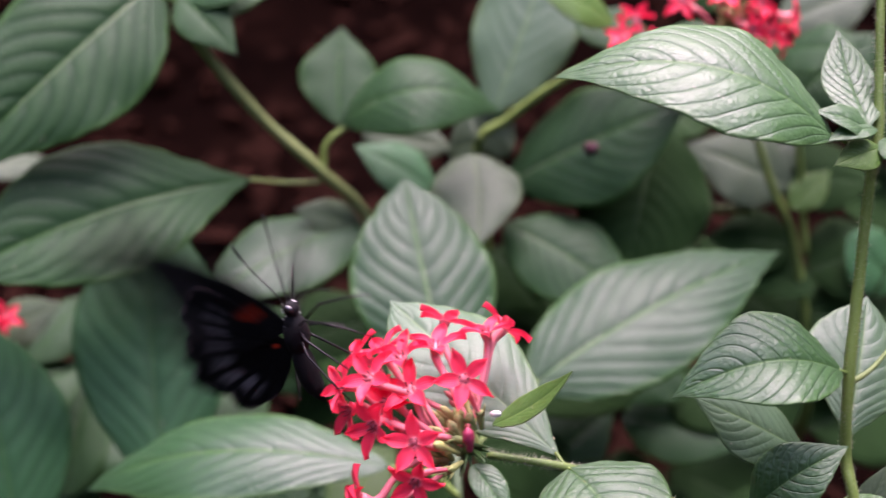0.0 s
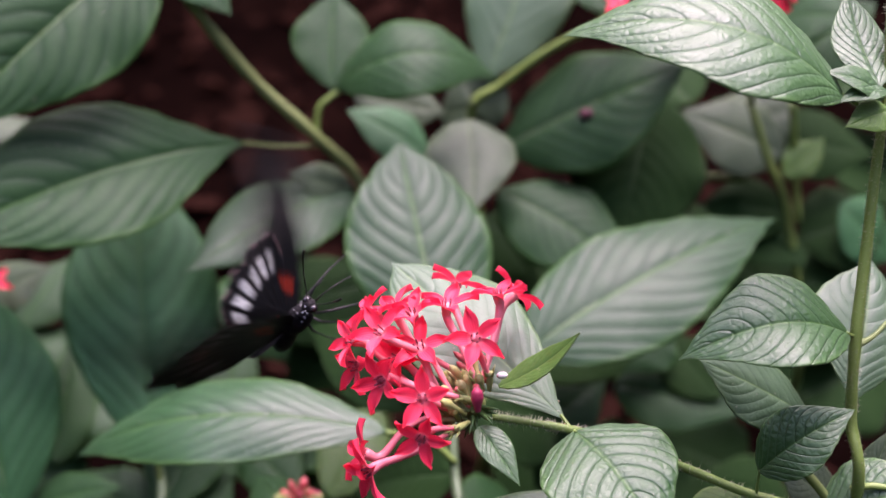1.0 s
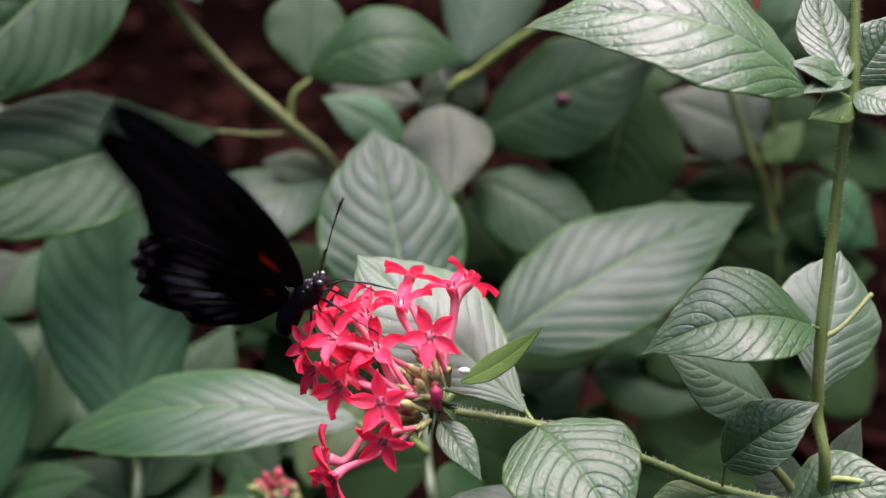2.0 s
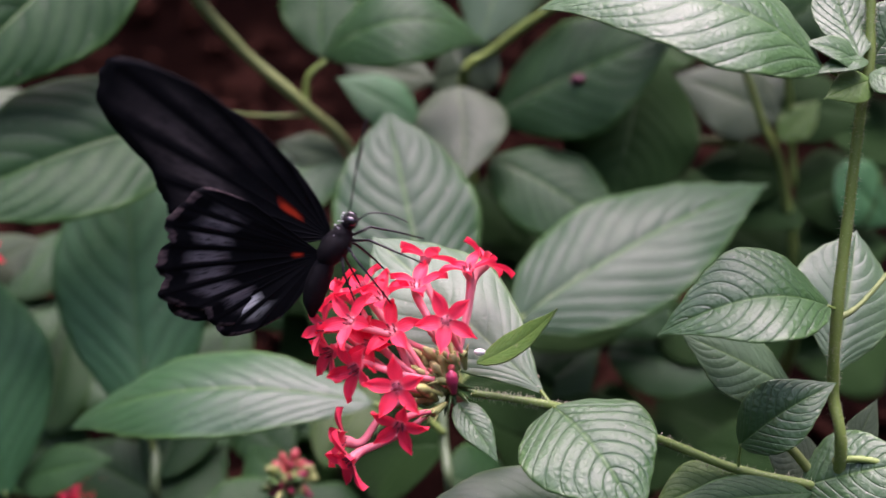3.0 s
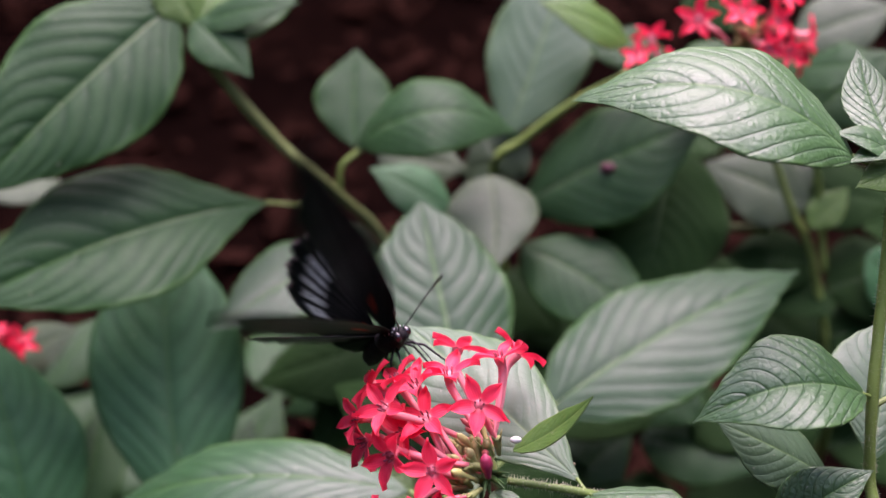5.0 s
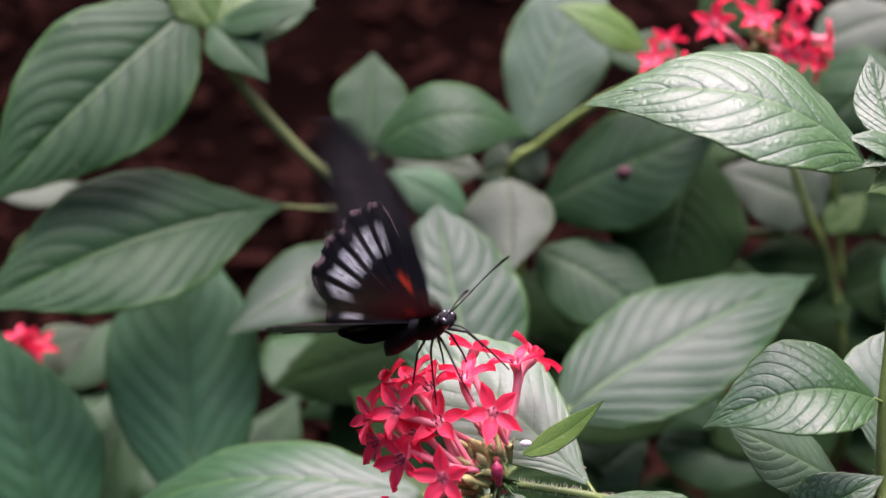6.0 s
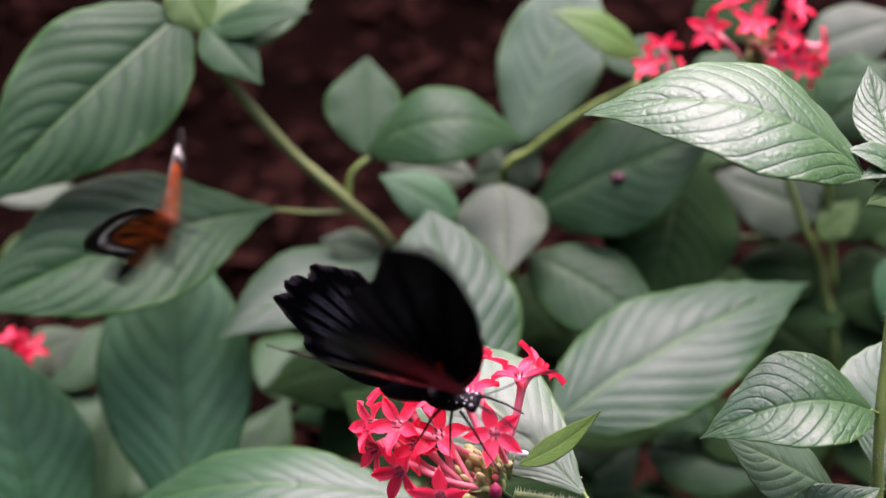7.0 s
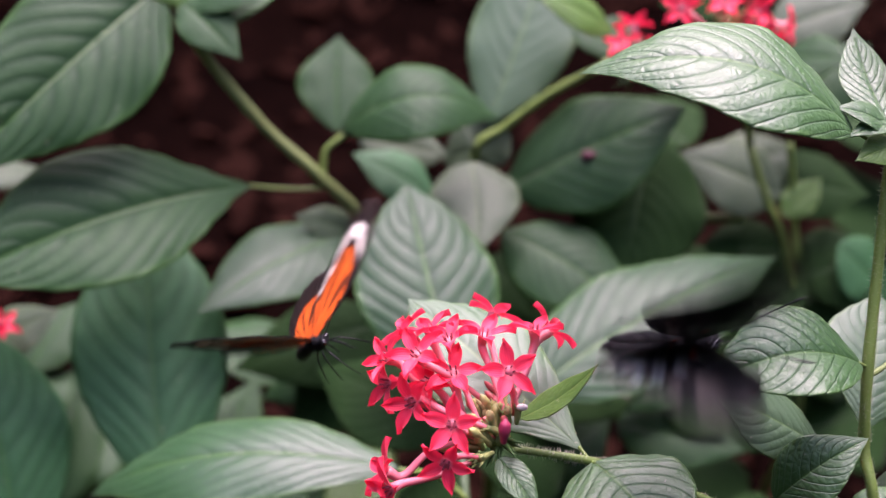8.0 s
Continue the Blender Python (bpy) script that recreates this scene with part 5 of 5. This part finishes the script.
BLACK_FLY, BLACK_WINGS = butterfly(pose(0, 0, 0.4), 0.93, WING_FORE, WING_HIND, (FORE, HIND),
                                   "black swallowtail butterfly with red wing-base spots and pale rays", 0.06, True, WING_HIND_TOP)
ORANGE_FLY, ORANGE_WINGS = butterfly(pose(-0.3, 0.1, 0.4), 0.62, WING_LONG, WING_LONG_HIND, (LONG_FORE, LONG_HIND),
                                     "orange and black longwing butterfly with white wing tips", 0.0, False)


# ---- movement ----
def blend(table, t):
    """The values of a table of rows (seconds, values...) at t, eased from row to row."""
    if t <= table[0][0]:
        return table[0][1:]
    for a, b in zip(table, table[1:]):
        if t <= b[0]:
            s = (t - a[0]) / (b[0] - a[0])
            s = s * s * (3 - 2 * s)
            return [p + (q - p) * s for p, q in zip(a[1:], b[1:])]
    return table[-1][1:]


def flutter(wings, table, hinges, rate):
    """Wing beats: table rows are seconds, lift of left and right forewing, of left and right hindwing, sweep of fore and hind pairs, beat left and right."""
    keys = [k / FPS for k in range(int(8.0 * FPS) + 1)]
    for side, tag, i in ((1, "left", 0), (-1, "right", 1)):
        fore, hind = wings[tag]
        rows_f, rows_h = [], []
        for t in keys:
            v = blend(table, t)
            beat = v[8 + i] * math.sin(2 * math.pi * rate * t)
            lift = v[i] + beat
            lift_h = v[2 + i] + (0.25 if t < 7.8 else 0.95) * beat
            rows_f.append((t, wing_pose(hinges[0], side, lift, v[4 + i])))
            rows_h.append((t, wing_pose(hinges[1], side, lift_h, v[6 + i])))
        walk(fore, rows_f)
        walk(hind, rows_h)


BLACK_BEATS = [
    (0, 26, 92, 26, 95, 25, 7, 2, -4, 18, 42),
    (0.5, 36, 38, 24, 47, 47, -10, 14, 26, 6, 40),
    (1, -34, 96, -32, 98, 17, 12, 11, -14, 28, 24),
    (1.5, 14, 95, 14, 101, 28, 22, 2, -1, 8, 44),
    (1.7, 86, 86, 86, 86, 2, 1, -3, 19, 5, 5),
    (2.2, 86, 84, 86, 86, 2, 1, -3, 9, 22, 20),
    (2.8, 86, 82, 86, 86, 1, 1, -3, -1, 8, 8),
    (3, 81, 92, 78, 88, 17, 14, 21, 14, 1.5, 1.5),
    (3.5, 73, 47, 82, 42, 5, 21, 21, -14, 8, 4),
    (4, 101, 48, 84, 47, -14, 17, 12, 2, 17, 8),
    (4.5, 80, -3, 89, 8, 22, 15, 14, 30, 12, 24),
    (5, 101, 31, 86, 33, -19, -13, 25, 36, 13, 8),
    (5.2, 86, 70, 86, 70, 7, 0, 4, -17, 10, 5),
    (5.75, 66, 43, 67, 43, 36, -11, 20, 22, 22, 20),
    (6.3, 45, 16, 49, 16, 65, -21, 36, 62, 16, 8),
    (6.5, 102, 8, 100, 27, 60, -28, 17, 27, 8, 4),
    (6.8, 83, 71, 86, 71, -8, 0, 4, -1, 8, 3),
    (7, 104, 90, 108, 110, 5, 1, -10, 30, 4, 3),
    (7.3, 79, 71, 85, 71, -4, 0, 3, 0, 8, 3),
    (7.5, 86, 92, 86, 101, 5, 15, 2, 27, 6, 8),
    (7.6, 40, 77, 50, 77, 4, 0, 6, -6, 4, 4),
    (7.8, 86, 61, 86, 63, -19, 6, -49, -51, 18, 18),
    (7.9, 61, 64, 63, 53, 13, 23, -21, -2, 15, 15),
    (8, 80, 69, 89, 70, 15, 28, -18, -10, 10, 10),
]
ORANGE_BEATS = [
    (0, 40, 40, 36, 36, 0, 0, 0, 0, 24, 24),
    (6.3, 40, 40, 36, 36, 0, 0, 0, 0, 24, 24),
    (6.6, 40, 40, 36, 36, 0, 0, 0, 0, 24, 24),
    (6.8, 40, 40, 36, 36, 0, 0, 0, 0, 24, 24),
    (6.9, 8, 1, 8, 1, 4, 4, -3, -3, 22, 22),
    (7.0, 11, 25, 11, 25, 4, 4, -3, -3, 16, 16),
    (7.1, 20, 17, 20, 17, 1, 2, -3, -3, 22, 22),
    (7.3, 5, 38, 5, 38, 3, 0, -3, -3, 18, 18),
    (7.5, 6, 35, 6, 35, 2, 0, -3, -3, 16, 16),
    (7.6, 9, 34, 9, 34, 1, 0, -3, -3, 14, 14),
    (7.7, 14, 45, 14, 45, 1, 1, -3, -3, 14, 14),
    (7.8, 15, 63, 15, 63, 0, 0, -3, -3, 10, 10),
    (7.9, 76, 56, 76, 56, -13, 1, -3, -3, 5, 5),
    (8, -2, 59, -2, 59, 10, 12, -3, -3, 7, 7),
]


AWAY, RIGHTWARD = Vector((0, 0.8191, -0.5736)), Vector((1, 0, 0))


def turned(rest, shift, roll, nod):
    """The flower head's pose, turned about its own base: roll sideways, nod towards the ground."""
    m = Matrix.Rotation(radians(roll), 4, AWAY) @ Matrix.Rotation(radians(nod), 4, RIGHTWARD)
    spot = Matrix.Translation(rest.translation)
    return Matrix.Translation(shift) @ spot @ m @ spot.inverted() @ rest


def motions():
    """All that moves: the flower head nods under the butterfly, both butterflies fly and beat their wings."""
    rest = FRONT_HEAD.matrix_basis.copy()
    walk(FRONT_HEAD, [
        (0, turned(rest, (0, 0, 0), 0, 0)),
        (0.5, turned(rest, (0.0003, 0, 0), 3, 0)),
        (1, turned(rest, (0.0003, 0, 0), 3, -2)),
        (1.5, turned(rest, (0, 0, 0), 0, 0)),
        (1.7, turned(rest, (0, 0, 0), -1, 0)),
        (2.8, turned(rest, (0, -0.0001, -0.0001), -1, 3)),
        (3, turned(rest, (0, -0.0001, -0.0001), -1, 3)),
        (3.5, turned(rest, (0, -0.0001, -0.0001), -1, 3)),
        (4, turned(rest, (-0.0004, -0, -0), -1, -1)),
        (4.5, turned(rest, (0, 0, 0), -1, 3)),
        (5, turned(rest, (-0.0004, -0.0001, -0.0001), -2, -1)),
        (5.2, turned(rest, (-0.0003, -0.0002, -0.0002), 0, -2)),
        (6.3, turned(rest, (-0.0003, -0.0003, -0.0004), 0, 4)),
        (6.5, turned(rest, (-0.0003, -0.0003, -0.0004), 0, 5)),
        (7, turned(rest, (0, -0.0006, -0.0009), 3, 10)),
        (7.5, turned(rest, (0, -0.0004, -0.0006), 4, 8)),
        (7.7, turned(rest, (0, -0.0003, -0.0004), 5, 6)),
        (7.8, turned(rest, (0.0005, -0.0002, -0.0002), 8, 3)),
        (7.967, turned(rest, (0.0014, 0.0002, 0.0002), 10, 0)),
        (8, turned(rest, (0.0014, 0.0002, 0.0002), 10, 0)),
    ])
    walk(BLACK_FLY, [
        (0, pose(-0.0354, -0.0244, 0.3412, -137.4, -85.1, 115.0)),
        (0.5, pose(-0.0328, -0.0256, 0.3282, 19.2, -50.9, -48.2)),
        (1, pose(-0.0385, -0.0050, 0.3183, 69.4, -56.4, -20.4)),
        (1.5, pose(-0.0311, -0.0199, 0.3461, -6.3, -80.9, -1.0)),
        (1.7, pose(-0.026, -0.027, 0.3417, 17.35, -45.44, -29.55)),
        (2.8, pose(-0.0238, -0.025, 0.3467, 7.91, -62.34, 1.38)),
        (3, pose(-0.0213, -0.0288, 0.3525, -23.4, -51.8, 18.1)),
        (3.5, pose(-0.0192, -0.0397, 0.3539, 0.2, -24.0, -10.6)),
        (4, pose(-0.0210, -0.0258, 0.3410, 7.2, -38.7, -32.7)),
        (4.5, pose(-0.0190, -0.0229, 0.3541, -36.3, -57.1, -33.4)),
        (5, pose(-0.0182, -0.0108, 0.3373, 10.1, -36.9, -52.7)),
        (5.2, pose(-0.0157, -0.0286, 0.3469, 21.67, -18.64, -7.73)),
        (6.3, pose(-0.0109, -0.0268, 0.3557, -6.71, -41.03, -55.54)),
        (6.5, pose(-0.0150, -0.0030, 0.3357, -8.1, -45.7, -65.8)),
        (6.8, pose(-0.0088, -0.0463, 0.3507, 9.83, -20.61, -35.67)),
        (7, pose(-0.0062, -0.0557, 0.3611, 27.6, -6.4, -29.0)),
        (7.3, pose(-0.0047, -0.0498, 0.3523, 10.78, -22.23, -32.82)),
        (7.5, pose(-0.0012, -0.0496, 0.3537, 26.5, -44.3, -7.5)),
        (7.6, pose(-0.0034, -0.0432, 0.3455, 38.07, -41.74, -8.47)),
        (7.8, pose(-0.0058, -0.0264, 0.3498, 53.79, -36.33, -11.56)),
        (7.9, pose(0.0303, -0.0429, 0.3443, 46.4, -9.9, 12.8)),
        (8, pose(0.0488, -0.0400, 0.3500, 48.0, 1.3, 7.3)),
    ])
    walk(ORANGE_FLY, [
        (0, pose(-0.272, 0.1051, 0.3191, -8.71, -52.39, 4.29)),
        (6.3, pose(-0.2665, 0.1057, 0.3286, -7.36, -51.44, 4.33)),
        (6.6, pose(-0.2239, 0.0986, 0.3274, -7.62, -51.96, 4.07)),
        (6.8, pose(-0.163, 0.0874, 0.3283, -7.6, -52, 4.13)),
        (6.9, pose(-0.1289, 0.0755, 0.3278, -7.59, -52.03, 4.16)),
        (7.0, pose(-0.0885, 0.0615, 0.3244, -10.96, -64.97, 7.55)),
        (7.1, pose(-0.0554, 0.0445, 0.3166, 8.47, -61.71, -16.01)),
        (7.3, pose(-0.0451, 0.0196, 0.3149, -19.65, -53.69, 16.67)),
        (7.5, pose(-0.0303, 0.0143, 0.3166, -27.27, -43.13, 28.14)),
        (7.6, pose(-0.0416, 0.0134, 0.3242, -24.55, -39.03, 25.66)),
        (7.7, pose(-0.0395, 0.0012, 0.3241, -19.62, -45, 18.56)),
        (7.8, pose(-0.0355, -0.0074, 0.3261, -19.34, -48.56, 17.69)),
        (7.9, pose(-0.0382, -0.0048, 0.328, 13.15, -25.66, -49.32)),
        (8, pose(-0.038, -0.0119, 0.3277, 34.85, -38.62, -40.65)),
    ])
    flutter(BLACK_WINGS, BLACK_BEATS, ((0.00186, 0, 0.00186), (-0.00279, 0, 0.0014)), 8.0)
    flutter(ORANGE_WINGS, ORANGE_BEATS, ((0.00124, 0, 0.00124), (-0.00186, 0, 0.00093)), 10.0)


motions()
